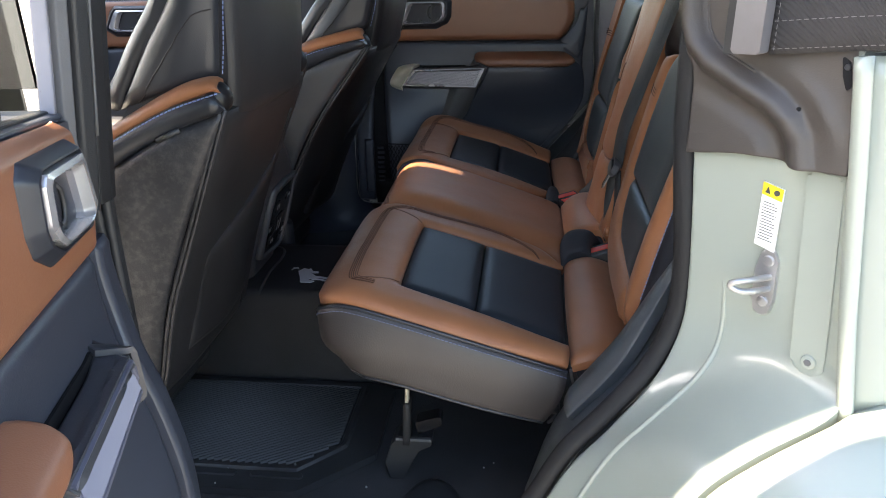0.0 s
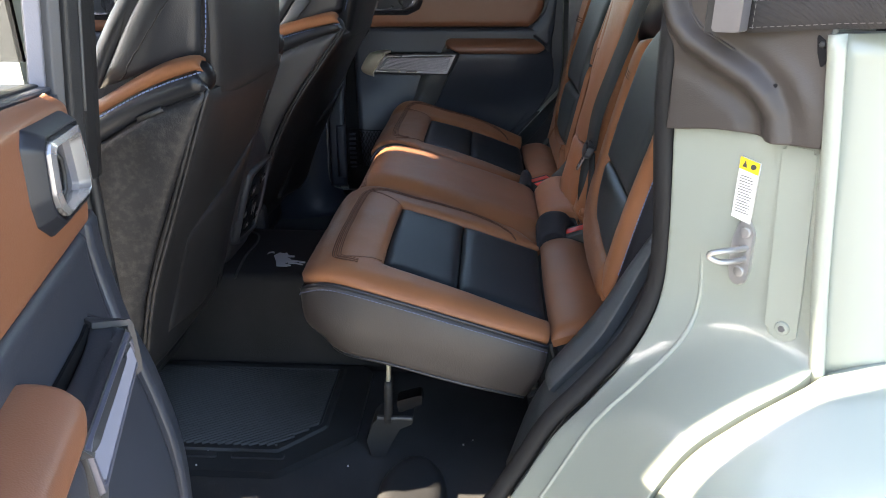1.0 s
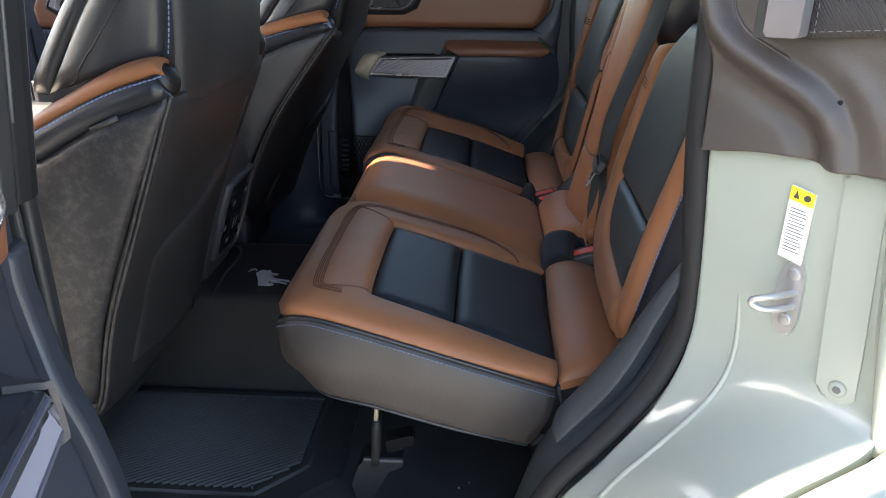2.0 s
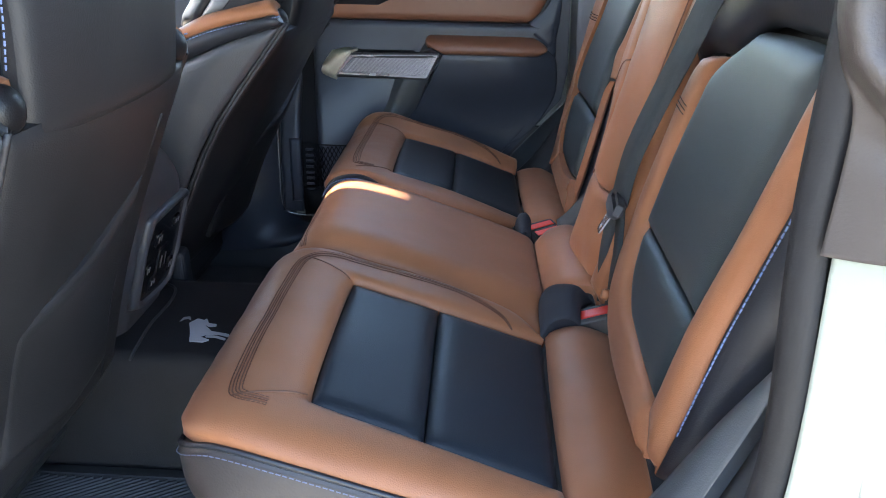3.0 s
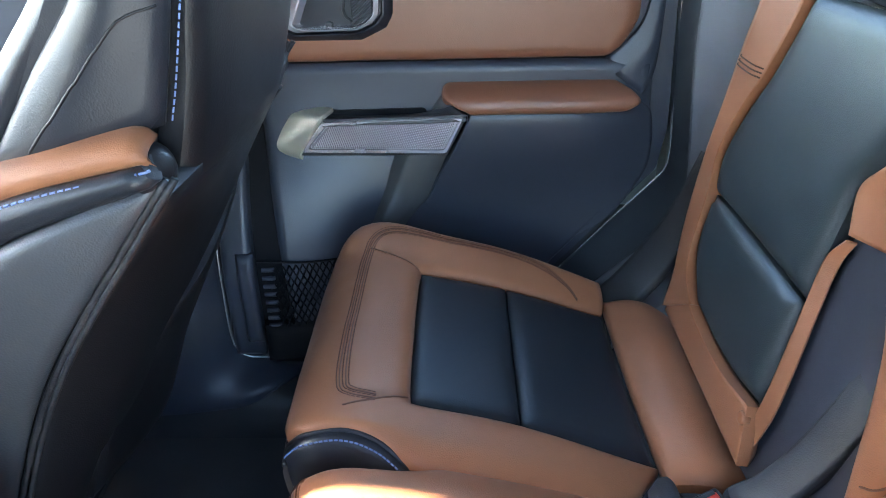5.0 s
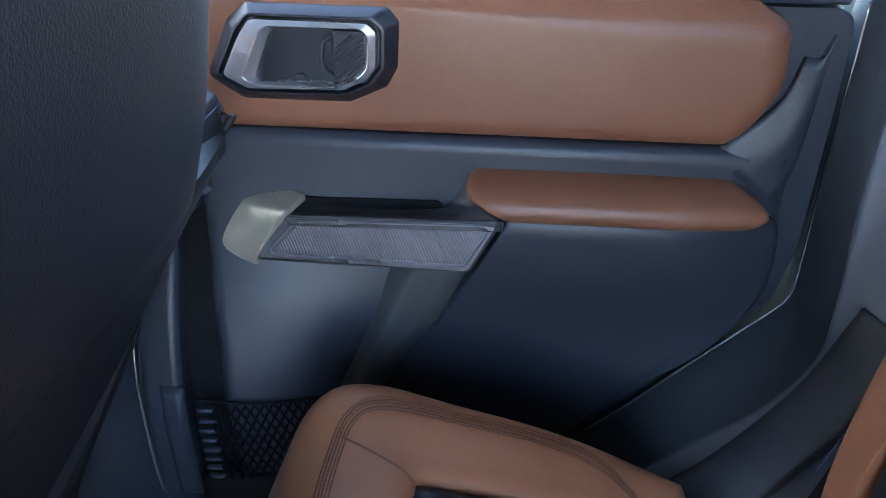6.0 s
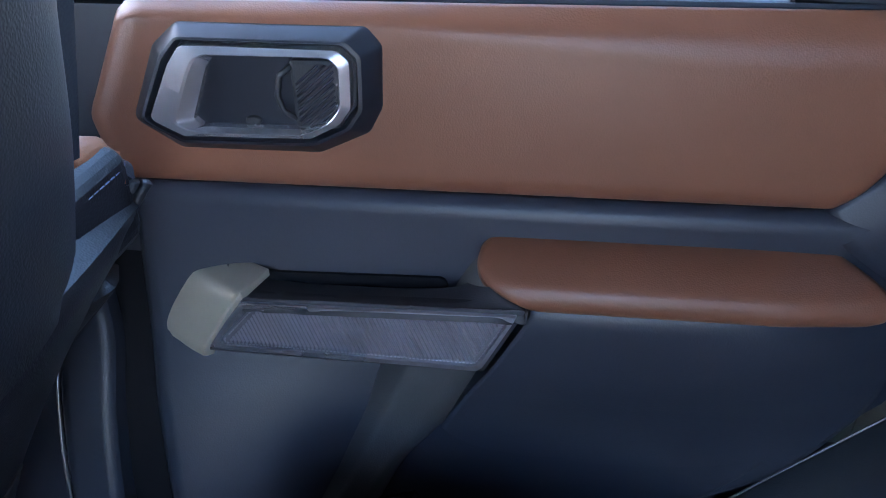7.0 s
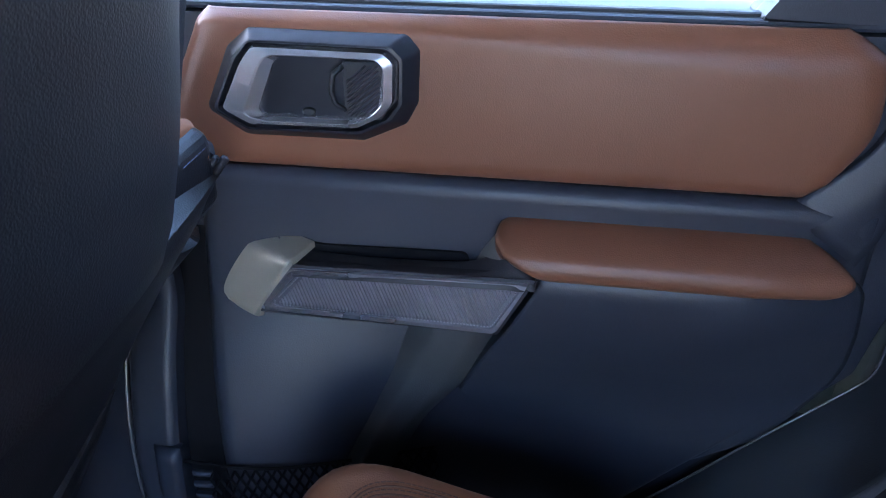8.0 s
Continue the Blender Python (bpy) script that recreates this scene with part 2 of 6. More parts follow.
def rounded(poly, r, seg=5):
    """The outline with its corners filleted; r: one radius or one for each corner."""
    out, n = [], len(poly)
    for i, p in enumerate(poly):
        p = Vector((*p[:2], 0))
        a, b = Vector((*poly[i - 1][:2], 0)), Vector((*poly[(i + 1) % n][:2], 0))
        rr = r[i] if isinstance(r, (list, tuple)) else r
        u, v = (a - p), (b - p)
        lim = 0.48 * min(u.length, v.length)
        u.normalize(), v.normalize()
        ang = u.angle(v)
        d = min(rr / math.tan(ang / 2), lim)
        s, e = p + u * d, p + v * d
        for k in range(seg + 1):
            t = k / seg
            q = s * (1 - t) ** 2 + p * 2 * t * (1 - t) + e * t * t
            out.append((q.x, q.y))
    return out


def loop(poly, n):
    """n points round a closed outline, evenly by length from its first point."""
    P = [Vector((*p[:2], 0)) for p in poly]
    P.append(P[0])
    return [(q.x, q.y) for q in even(P, n)[:-1]]


def inset(poly, d):
    out, n = [], len(poly)
    area = sum(poly[i - 1][0] * poly[i][1] - poly[i][0] * poly[i - 1][1] for i in range(n))
    s = 1 if area > 0 else -1
    for i in range(n):
        p = Vector(poly[i])
        t = (Vector(poly[(i + 1) % n]) - Vector(poly[i - 1]))
        if t.length < 1e-9:
            out.append(tuple(p))
            continue
        t.normalize()
        out.append((p.x - s * t.y * d, p.y + s * t.x * d))
    return out


def pillow(name, poly, put, height, r, mat, parent, base=0.0, rings=5, label="", dome=0.0, bottom=-0.004):
    """A padded slab on an outline; put(u, v, h) gives the place at height h over the outline's plane."""
    verts, faces, n = [], [], len(poly)
    cx, cy = sum(p[0] for p in poly) / n, sum(p[1] for p in poly) / n
    rows = [(poly, bottom)]
    for k in range(rings + 1):
        a = math.pi / 2 * k / rings
        rows.append((inset(poly, r * (1 - math.cos(a))), base + (height - base) * math.sin(a)))
    last = rows[-1][0]
    if dome:
        for s, up in ((0.8, 0.36), (0.5, 0.75), (0.2, 0.96)):
            rows.append(([(cx + (x - cx) * s, cy + (y - cy) * s) for x, y in last], height + dome * up))
    for pts, h in rows:
        verts += [put(x, y, h) for x, y in pts]
    for k in range(len(rows) - 1):
        for i in range(n):
            a, b = k * n + i, k * n + (i + 1) % n
            faces.append((a, b, b + n, a + n))
    o = (len(rows) - 1) * n
    if dome:
        verts.append(put(cx, cy, height + dome))
        for i in range(n):
            faces.append((o + i, o + (i + 1) % n, len(verts) - 1))
    else:
        faces.append(tuple(o + i for i in range(n)))
    faces.append(tuple(range(n - 1, -1, -1)))
    return mk(name, verts, faces, mat, parent, label)


def ring(name, outer, inner, steps, put, mat, parent, n=96, label="", sharp=True):
    """A frame between two outlines; steps: (share of the way from outer to inner, height) round its section."""
    A, B = loop(outer, n), loop(inner, n)
    verts, faces = [], []
    for f, h in steps:
        verts += [put(a[0] + (b[0] - a[0]) * f, a[1] + (b[1] - a[1]) * f, h) for a, b in zip(A, B)]
    k = len(steps)
    for s in range(k):
        for i in range(n):
            a, b = s * n + i, s * n + (i + 1) % n
            c, d = ((s + 1) % k) * n + (i + 1) % n, ((s + 1) % k) * n + i
            faces.append((a, b, c, d))
    ob = mk(name, verts, faces, mat, parent, label)
    if sharp:
        ob.data.set_sharp_from_angle(angle=radians(24))
    return ob


def sweep(name, path, prof, mat, parent, up=(0, 0, 1), n=0, label="", twist=None, smooth=True, closed=False):
    """A solid with the section prof (side, up) along a path."""
    P = spline(path, n) if n else [Vector(p) for p in path]
    verts, faces, k = [], [], len(prof)
    for i, p in enumerate(P):
        t = (P[min(i + 1, len(P) - 1)] - P[max(i - 1, 0)]).normalized()
        u = Vector(up(i / (len(P) - 1)) if callable(up) else up)
        s = t.cross(u).normalized()
        u = s.cross(t)
        verts += [p + s * a + u * b for a, b in prof]
    for i in range(len(P) - 1):
        for j in range(k):
            a, b = i * k + j, i * k + (j + 1) % k
            faces.append((a, b, b + k, a + k))
    faces.append(tuple(range(k)))
    faces.append(tuple(range((len(P) - 1) * k, len(P) * k)))
    return mk(name, verts, faces, mat, parent, label, smooth=smooth)


def circle(r, k=8, ry=None):
    return [(r * math.cos(2 * math.pi * i / k), (ry or r) * math.sin(2 * math.pi * i / k)) for i in range(k)]


def tube(name, path, r, mat, parent, n=0, k=8, label="", up=(0.01, 0.02, 1)):
    return sweep(name, path, circle(r, k), mat, parent, up=up, n=n, label=label)


def box(name, lo, hi, mat, parent, bevel=0.004, label="", seg=2, shape=None):
    """A rounded block; shape moves its eight corners (x, y, z in 0..1 and the place) before rounding."""
    bm = bmesh.new()
    bmesh.ops.create_cube(bm, size=1.0)
    for v in bm.verts:
        f = v.co + Vector((0.5, 0.5, 0.5))
        p = Vector([lo[i] + (hi[i] - lo[i]) * f[i] for i in range(3)])
        v.co = shape(f, p) if shape else p
    if bevel:
        bmesh.ops.bevel(bm, geom=bm.edges[:], offset=bevel, segments=seg, affect="EDGES", profile=0.5)
    bm.verts.ensure_lookup_table()
    verts = [v.co.copy() for v in bm.verts]
    faces = [tuple(v.index for v in f.verts) for f in bm.faces]
    bm.free()
    ob = mk(name, verts, faces, mat, parent, label, smooth=False)
    return ob


def prism(name, poly, put, d0, d1, mat, parent, bevel=0.003, label="", seg=2):
    """An outline given depth from d0 to d1 with its edges rounded."""
    bm = bmesh.new()
    n = len(poly)
    a = [bm.verts.new(put(x, y, d0)) for x, y in poly]
    b = [bm.verts.new(put(x, y, d1)) for x, y in poly]
    bm.faces.new(a[::-1])
    top = bm.faces.new(b)
    for i in range(n):
        bm.faces.new((a[i], a[(i + 1) % n], b[(i + 1) % n], b[i]))
    if bevel:
        bmesh.ops.bevel(bm, geom=list(top.edges), offset=bevel, segments=seg, affect="EDGES", profile=0.5)
    bm.verts.index_update()
    verts = [v.co.copy() for v in bm.verts]
    faces = [tuple(v.index for v in f.verts) for f in bm.faces]
    bm.free()
    return mk(name, verts, faces, mat, parent, label, smooth=False)


def stitches(name, path, mat, parent, step=0.0055, size=(0.0036, 0.0009, 0.0009), up=(0, 0, 1), lift=0.0006, rows=(0.0,)):
    """A seam's thread: short dashes along a path."""
    L = sum((Vector(b) - Vector(a)).length for a, b in zip(path, path[1:]))
    n = max(int(L * 1.02 / step), 2)
    P = spline(path, n)
    verts, faces = [], []
    for off in rows:
        for i in range(n):
            t = (P[i + 1] - P[i]).normalized()
            u = Vector(up)
            s = t.cross(u).normalized()
            u = s.cross(t)
            c = (P[i] + P[i + 1]) / 2 + u * lift + s * off
            k = len(verts)
            for a in (-0.5, 0.5):
                for b_, d in ((-0.5, 0), (0, 0.7), (0.5, 0), (0, -0.7)):
                    verts.append(c + t * a * size[0] + s * b_ * 2 * size[1] + u * d * size[2])
            for j in range(4):
                faces.append((k + j, k + (j + 1) % 4, k + 4 + (j + 1) % 4, k + 4 + j))
            faces += [(k + 3, k + 2, k + 1, k), (k + 4, k + 5, k + 6, k + 7)]
    return mk(name, verts, faces, mat, parent, kind="stuff", smooth=False)


def table(x, rows):
    """A smooth value at x from rows of (x, value)."""
    if x <= rows[0][0]:
        return rows[0][1]
    for i in range(len(rows) - 1):
        (a, u), (b, v) = rows[i], rows[i + 1]
        if x <= b:
            pu = rows[max(i - 1, 0)]
            pv = rows[min(i + 2, len(rows) - 1)]
            du = (v - pu[1]) / max(b - pu[0], 1e-6) * (b - a)
            dv = (pv[1] - u) / max(pv[0] - a, 1e-6) * (b - a)
            t = (x - a) / (b - a)
            return ((2 * t ** 3 - 3 * t * t + 1) * u + (t ** 3 - 2 * t * t + t) * du
                    + (-2 * t ** 3 + 3 * t * t) * v + (t ** 3 - t * t) * dv)
    return rows[-1][1]


def drape(ob, pts, lift=0.0008, n=0):
    """The points of a line laid on a mesh, lifted along its outward normal."""
    tree = BVHTree.FromPolygons([v.co for v in ob.data.vertices], [tuple(p.vertices) for p in ob.data.polygons])
    out = []
    for p in (spline(pts, n) if n else pts):
        co, no, _, _ = tree.find_nearest(Vector(p))
        out.append(co + (no if no.dot(Vector((-0.3, 0, 1))) > 0 else -no) * lift)
    return out


MID = 0.70  # the vehicle's middle line

# ---- the setting: ground, floor, body shell ----
bm = bmesh.new()
bmesh.ops.create_grid(bm, x_segments=8, y_segments=8, size=400)
gv = [v.co.copy() + Vector((0, 0, -0.72)) for v in bm.verts]
gf = [tuple(v.index for v in f.verts) for f in bm.faces]
bm.free()
tagged(mk("ground", gv, gf, ASPHALT, fix=False), "pale sunlit concrete ground of a car park", "ground", kind="structure")


def setting(name, label, category):
    return thing(name, (0, 0, 0), label, category, kind="structure")


floor = setting("floor", "black rubber-lined vehicle floor with raised centre tunnel", "floor")
box("floor_pan", (-1.3, -0.06, -0.06), (1.0, 1.46, -0.006), CARPET, floor, 0.004)
# the tunnel between the footwells, under one moulded liner
surf("tunnel_liner", [[(-0.60, 0.535, -0.004), (0.42, 0.535, -0.004)], [(-0.60, 0.552, 0.10), (0.42, 0.552, 0.10)],
                      [(-0.60, 0.568, 0.188), (0.42, 0.568, 0.188)], [(-0.60, 0.600, 0.203), (0.42, 0.600, 0.203)],
                      [(-0.60, 0.80, 0.203), (0.42, 0.80, 0.203)], [(-0.60, 0.832, 0.188), (0.42, 0.832, 0.188)],
                      [(-0.60, 0.865, -0.004), (0.42, 0.865, -0.004)]], 24, 42, LINER, floor, sides="", thick=0.01)
tube("liner_edge", [(-0.18, 0.560, 0.199), (-0.181, 0.585, 0.205), (-0.188, 0.66, 0.206), (-0.186, 0.735, 0.206), (-0.195, 0.782, 0.206), (-0.215, 0.802, 0.205), (-0.228, 0.808, 0.196)], 0.0024, RUBBER, floor, n=40, k=8)
box("seat_plinth", (0.43, 0.10, -0.004), (0.62, 1.32, 0.17), CARPET, floor, 0.02)
# sill tread and the inner kick face beside the near footwell
box("sill_tread", (-0.50, -0.05, -0.004), (0.45, 0.085, 0.045), DARKPL, floor, 0.012)
surf("far_sill_tread", [[(-0.60, 1.295, -0.008), (0.45, 1.295, -0.008)], [(-0.60, 1.312, 0.045), (0.45, 1.312, 0.045)], [(-0.60, 1.335, 0.068), (0.45, 1.335, 0.068)], [(-0.60, 1.47, 0.072), (0.45, 1.47, 0.072)]], 10, 24, DARKPL, floor, sides="", thick=0.02, flip=True)

# the ribbed mat in the near footwell
mat_thing = thing("floor_mat", (-0.15, 0.35, 0.0), "black ribbed rubber floor mat with raised rim, lightly dusty", "floor mat")
plan = lambda x, y, h: (x, y, h)
MAT = [(-0.42, 0.19), (-0.01, 0.19), (0.11, 0.30), (0.11, 0.51), (0.09, 0.532), (-0.42, 0.532)]
prism("tray", rounded(MAT, 0.02), plan, -0.004, 0.010, MATRUB, mat_thing, 0.003)
RIM = rounded([(-0.42, 0.240), (-0.02, 0.240), (0.055, 0.315), (0.055, 0.522), (-0.42, 0.522)], 0.012)
ring("rim", RIM, inset(loop(RIM, 96), 0.016), [(0, 0.010), (0.25, 0.0145), (0.75, 0.0145), (1, 0.0105), (0.5, 0.008)], plan, MATRUB, mat_thing)
ribs_v, ribs_f = [], []
c = 0.26
while c < 0.80:
    pts = []
    for i in range(121):
        x = -0.40 + 0.435 * i / 120
        y = c + 0.62 * x
        if 0.258 + max(x + 0.03, 0.0) < y < 0.506:
            pts.append(Vector((x, y, 0.010)))
    k = len(ribs_v)
    for p in pts:
        ribs_v += [p + V(0.0012, -0.0024, 0), p + V(0.0005, -0.0009, 0.0050), p + V(-0.0005, 0.0009, 0.0050), p + V(-0.0012, 0.0024, 0)]
    for i in range(len(pts) - 1):
        for j in range(3):
            a = k + 4 * i + j
            ribs_f.append((a, a + 1, a + 5, a + 4))
    c += 0.0092
mk("ribs", ribs_v, ribs_f, RIBRUB, mat_thing, kind="stuff", fix=False)
prism("toe_bar", rounded([(-0.10, 0.222), (-0.005, 0.222), (-0.005, 0.236), (-0.10, 0.236)], 0.006), plan, 0.008, 0.014, MATRUB, mat_thing, 0.002)
prism("toe_bar", rounded([(-0.26, 0.222), (-0.125, 0.222), (-0.125, 0.236), (-0.26, 0.236)], 0.006), plan, 0.008, 0.014, MATRUB, mat_thing, 0.002)
# a few pale crumbs on the mat and the floor beside it
crumbs = thing("crumbs", (-0.14, 0.23, 0.012), "few tiny pale crumbs scattered on the black floor", "crumbs", kind="stuff")
for x, y, r in ((-0.144, 0.236, 0.0026), (-0.137, 0.226, 0.0020), (-0.153, 0.201, 0.0016), (0.308, 0.300, 0.0016), (0.325, 0.314, 0.0014), (0.252, 0.228, 0.0018), (0.107, 0.231, 0.0020)):
    z = 0.010 if x < 0.0 else -0.006
    pillow("crumb", [(r * 1.2, 0), (r * 0.4, r), (-r, r * 0.5), (-r * 0.8, -r * 0.7), (r * 0.5, -r * 0.9)], lambda u, v, h: V(x + u, y + v, z + h), r * 1.4, r * 0.5, WHITE, crumbs, rings=3)
far_mat = thing("floor_mat", (-0.15, 1.08, 0.0), "black carpet mat in the far rear footwell", "floor mat")
prism("tray", rounded([(-0.42, 0.885), (0.30, 0.885), (0.30, 1.32), (-0.42, 1.32)], 0.03), plan, -0.004, 0.012, CARPET, far_mat, 0.005)

# pale emblem printed on the tunnel liner, as plain strokes
emblem = thing("emblem", (-0.105, 0.67, 0.203), "pale silver emblem printed on the black tunnel liner", "emblem")
TOP = 0.2035
for nm, pl in (("body_patch", [(-0.127, 0.668), (-0.118, 0.684), (-0.106, 0.680), (-0.099, 0.664), (-0.083, 0.648), (-0.081, 0.636), (-0.094, 0.627), (-0.074, 0.618), (-0.084, 0.611), (-0.106, 0.612), (-0.115, 0.640)]),
               ("stroke", [(-0.126, 0.676), (-0.133, 0.690), (-0.143, 0.687), (-0.145, 0.668), (-0.140, 0.678), (-0.133, 0.681)]),
               ("stroke", [(-0.106, 0.676), (-0.103, 0.687), (-0.094, 0.670), (-0.080, 0.668), (-0.078, 0.659), (-0.090, 0.658), (-0.099, 0.664)]),
               ("stroke", [(-0.084, 0.646), (-0.066, 0.642), (-0.049, 0.638), (-0.047, 0.629), (-0.066, 0.635), (-0.084, 0.634)]),
               ("stroke", [(-0.084, 0.634), (-0.066, 0.631), (-0.050, 0.624), (-0.051, 0.619), (-0.068, 0.626), (-0.086, 0.626)])):
    prism(nm, rounded(pl, 0.0025, 3), plan, TOP, TOP + 0.0015, SILVERPRINT, emblem, 0.0)


# ---- rear seats ----
CUSH = [(0.060, 0.352), (0.075, 0.380), (0.092, 0.396), (0.12, 0.404), (0.15, 0.401), (0.19, 0.389), (0.30, 0.357), (0.435, 0.308), (0.50, 0.288)]


def cush(p, lift=0.0):
    return Vector((p[0], p[1], table(p[0], CUSH) + lift))


def roll(p):
    """The cushion's border, falling away at its two sides."""
    y = min(p[1], 2 * MID - p[1])
    d = max((0.172 - y) / 0.035, (y - 0.520) / 0.030, 0.0)
    if p[1] > MID and y < 0.3:
        return cush(p, table(y, [(0.116, -0.006), (0.126, 0.008), (0.140, 0.016), (0.160, 0.012), (0.190, 0.002), (0.215, 0.0)]))
    return cush(p, -0.013 * d * d)


def mirror(pts, far):
    return [(p[0], 2 * MID - p[1], *p[2:]) for p in pts] if far else [tuple(p) for p in pts]


def back_place(y, z, out=0.0):
    """A point of the backrests' face; out: metres towards the front."""
    return V(0.532 + 0.2287 * (z - 0.382) - out * 0.975, y, z + out * 0.223)


def outboard_seat(parent, far):
    mm = lambda pts: mirror(pts, far)
    fl = far
    # cushion: two black inserts with a cross seam
    surf("cushion_insert", [mm([(0.188, 0.214), (0.300, 0.203)]), mm([(0.186, 0.34), (0.300, 0.34)]), mm([(0.188, 0.474), (0.300, 0.470)])], 16, 26, BLACK, parent,
         puff=0.006, edge=0.022, fn=cush, flip=fl, label="black perforated leather insert")
    surf("cushion_insert", [mm([(0.302, 0.203), (0.435, 0.200)]), mm([(0.302, 0.34), (0.437, 0.34)]), mm([(0.302, 0.470), (0.440, 0.479)])], 16, 26, BLACK, parent,
         puff=0.006, edge=0.022, fn=cush, flip=fl)
    # tan border running round the insert
    INN = [(0.435, 0.1985), (0.30, 0.201), (0.198, 0.211), (0.188, 0.220), (0.1855, 0.27), (0.185, 0.34), (0.1855, 0.42), (0.188, 0.468), (0.198, 0.475), (0.30, 0.472), (0.441, 0.481)]
    HLF = [(0.436, 0.174), (0.305, 0.168), (0.19, 0.172), (0.145, 0.180), (0.125, 0.215), (0.122, 0.26), (0.122, 0.34), (0.122, 0.42), (0.126, 0.478), (0.146, 0.508), (0.192, 0.513), (0.305, 0.512), (0.385, 0.508), (0.4415, 0.486)]
    OUT = [(0.436, 0.150), (0.31, 0.136), (0.187, 0.137), (0.122, 0.142), (0.084, 0.160), (0.064, 0.215), (0.060, 0.30), (0.060, 0.38), (0.062, 0.46), (0.072, 0.522), (0.12, 0.546), (0.187, 0.552), (0.31, 0.554), (0.40, 0.537), (0.442, 0.49)]
    if far:
        OUT = [(x, y - 0.012) if y < 0.25 else (x, y) for x, y in OUT[:8]] + [(0.062, 0.46), (0.067, 0.505), (0.090, 0.522), (0.128, 0.525), (0.164, 0.534), (0.205, 0.555), (0.31, 0.556), (0.40, 0.537), (0.442, 0.49)]
    border = surf("cushion_border", [mm(INN), mm(HLF), mm(OUT)], 110, 20, TAN, parent, puff=0.011, edge=0.024, sides="we", fn=roll, flip=fl, wave=0.0014, label="tan leather cushion border")
    for c0, c1 in (((0.190, 0.218), (0.120, 0.190)), ((0.190, 0.470), (0.124, 0.500))):
        tube("corner_seam", drape(border, [roll(p) + V(0, 0, 0.012) for p in mm([c0, ((c0[0] + c1[0]) / 2, (c0[1] + c1[1]) / 2), c1])], 0.0002, 10), 0.0011, SEAM, parent, k=6)
    # rear roll behind the insert
    surf("rear_roll", [mm([(0.441, 0.155, 0.303), (0.441, 0.34, 0.307), (0.446, 0.505, 0.310)]), mm([(0.490, 0.165, 0.312), (0.490, 0.34, 0.318), (0.490, 0.515, 0.318)]),
                       mm([(0.535, 0.19, 0.292), (0.54, 0.34, 0.300), (0.54, 0.52, 0.300)])], 22, 14, TAN, parent, puff=0.010, edge=0.03, flip=not fl, wave=0.001)
    # seams
    SEWN = lambda o: [(0.155, 0.181 + o), (0.126 + o * 0.5, 0.185 + o), (0.113 + o, 0.205 + o * 0.5), (0.109 + o, 0.28), (0.109 + o, 0.38), (0.111 + o, 0.465 - o * 0.3), (0.120 + o * 0.8, 0.500 - o * 0.6), (0.145 + o * 0.3, 0.519 - o), (0.20, 0.526 - o),
                      (0.30, 0.529 - o), (0.35, 0.523 - o), (0.385, 0.501 - o * 0.6), (0.402, 0.478 - o * 0.3)]
    seam = lambda o: drape(border, [roll(p) + V(0, 0, 0.012) for p in ([(x, y + 0.730) for x, y in SEWN(o)] if far else SEWN(o))], 0.0004, 130)
    for off in (0.0, 0.006, 0.012):
        stitches("stitching", seam(off), TANSTITCH, parent, step=0.0050, size=(0.0040, 0.0007, 0.0007))
    for off in (0.003, 0.009):
        tube("seam_fold_shade", seam(off), 0.0008, SEAM, parent, k=6)
    # leather skirt round the outer side and the front
    TOPE = [(0.436, 0.147, 0.296), (0.31, 0.1335, 0.343), (0.187, 0.1345, 0.380), (0.120, 0.1405, 0.3935), (0.082, 0.158, 0.3810), (0.061, 0.215, 0.352), (0.057, 0.36, 0.348), (0.059, 0.46, 0.350), (0.066, 0.525, 0.360)]
    MIDE = [(0.428, 0.140, 0.258), (0.31, 0.128, 0.300), (0.187, 0.130, 0.328), (0.118, 0.136, 0.338), (0.084, 0.164, 0.318), (0.068, 0.220, 0.306), (0.066, 0.36, 0.305), (0.068, 0.46, 0.306), (0.074, 0.525, 0.31)]
    BOTE = [(0.404, 0.150, 0.207), (0.31, 0.138, 0.236), (0.20, 0.140, 0.266), (0.134, 0.150, 0.276), (0.104, 0.185, 0.280), (0.096, 0.25, 0.281), (0.094, 0.36, 0.281), (0.096, 0.46, 0.281), (0.098, 0.525, 0.281)]
    surf("skirt", [mm(TOPE), mm(MIDE), mm(BOTE)], 60, 14, BROWN, parent, puff=0.004, edge=0.012, sides="we", thick=0.01, flip=fl, label="grey-brown leather skirt with blue stitching", wave=0.0012)
    stitches("stitching", [V(p[0] - (0.001 if i > 3 else 0), p[1] - (0 if i > 4 else 0.0045) * (-1 if far else 1), p[2] - 0.005) for i, p in enumerate(mm(TOPE)[:7])], FINESTITCH, parent, step=0.0062,
             size=(0.0044, 0.0007, 0.0008), up=(-0.3, -0.9 if not far else 0.9, 0.1), lift=0.0025)
    tube("welt", [V(p[0], p[1], p[2] + 0.001) for p in mm(TOPE)], 0.0028, DARK, parent, n=70, k=6)
    tube("welt", [V(*p) for p in mm(BOTE)], 0.0028, DARK, parent, n=70, k=6)
    surf("rear_cap", [mm([(0.438, 0.150, 0.300), (0.440, 0.175, 0.300)]), mm([(0.445, 0.150, 0.25), (0.455, 0.175, 0.25)]), mm([(0.410, 0.155, 0.205), (0.45, 0.18, 0.205)])], 6, 10, DARK, parent, flip=fl, thick=0.004)
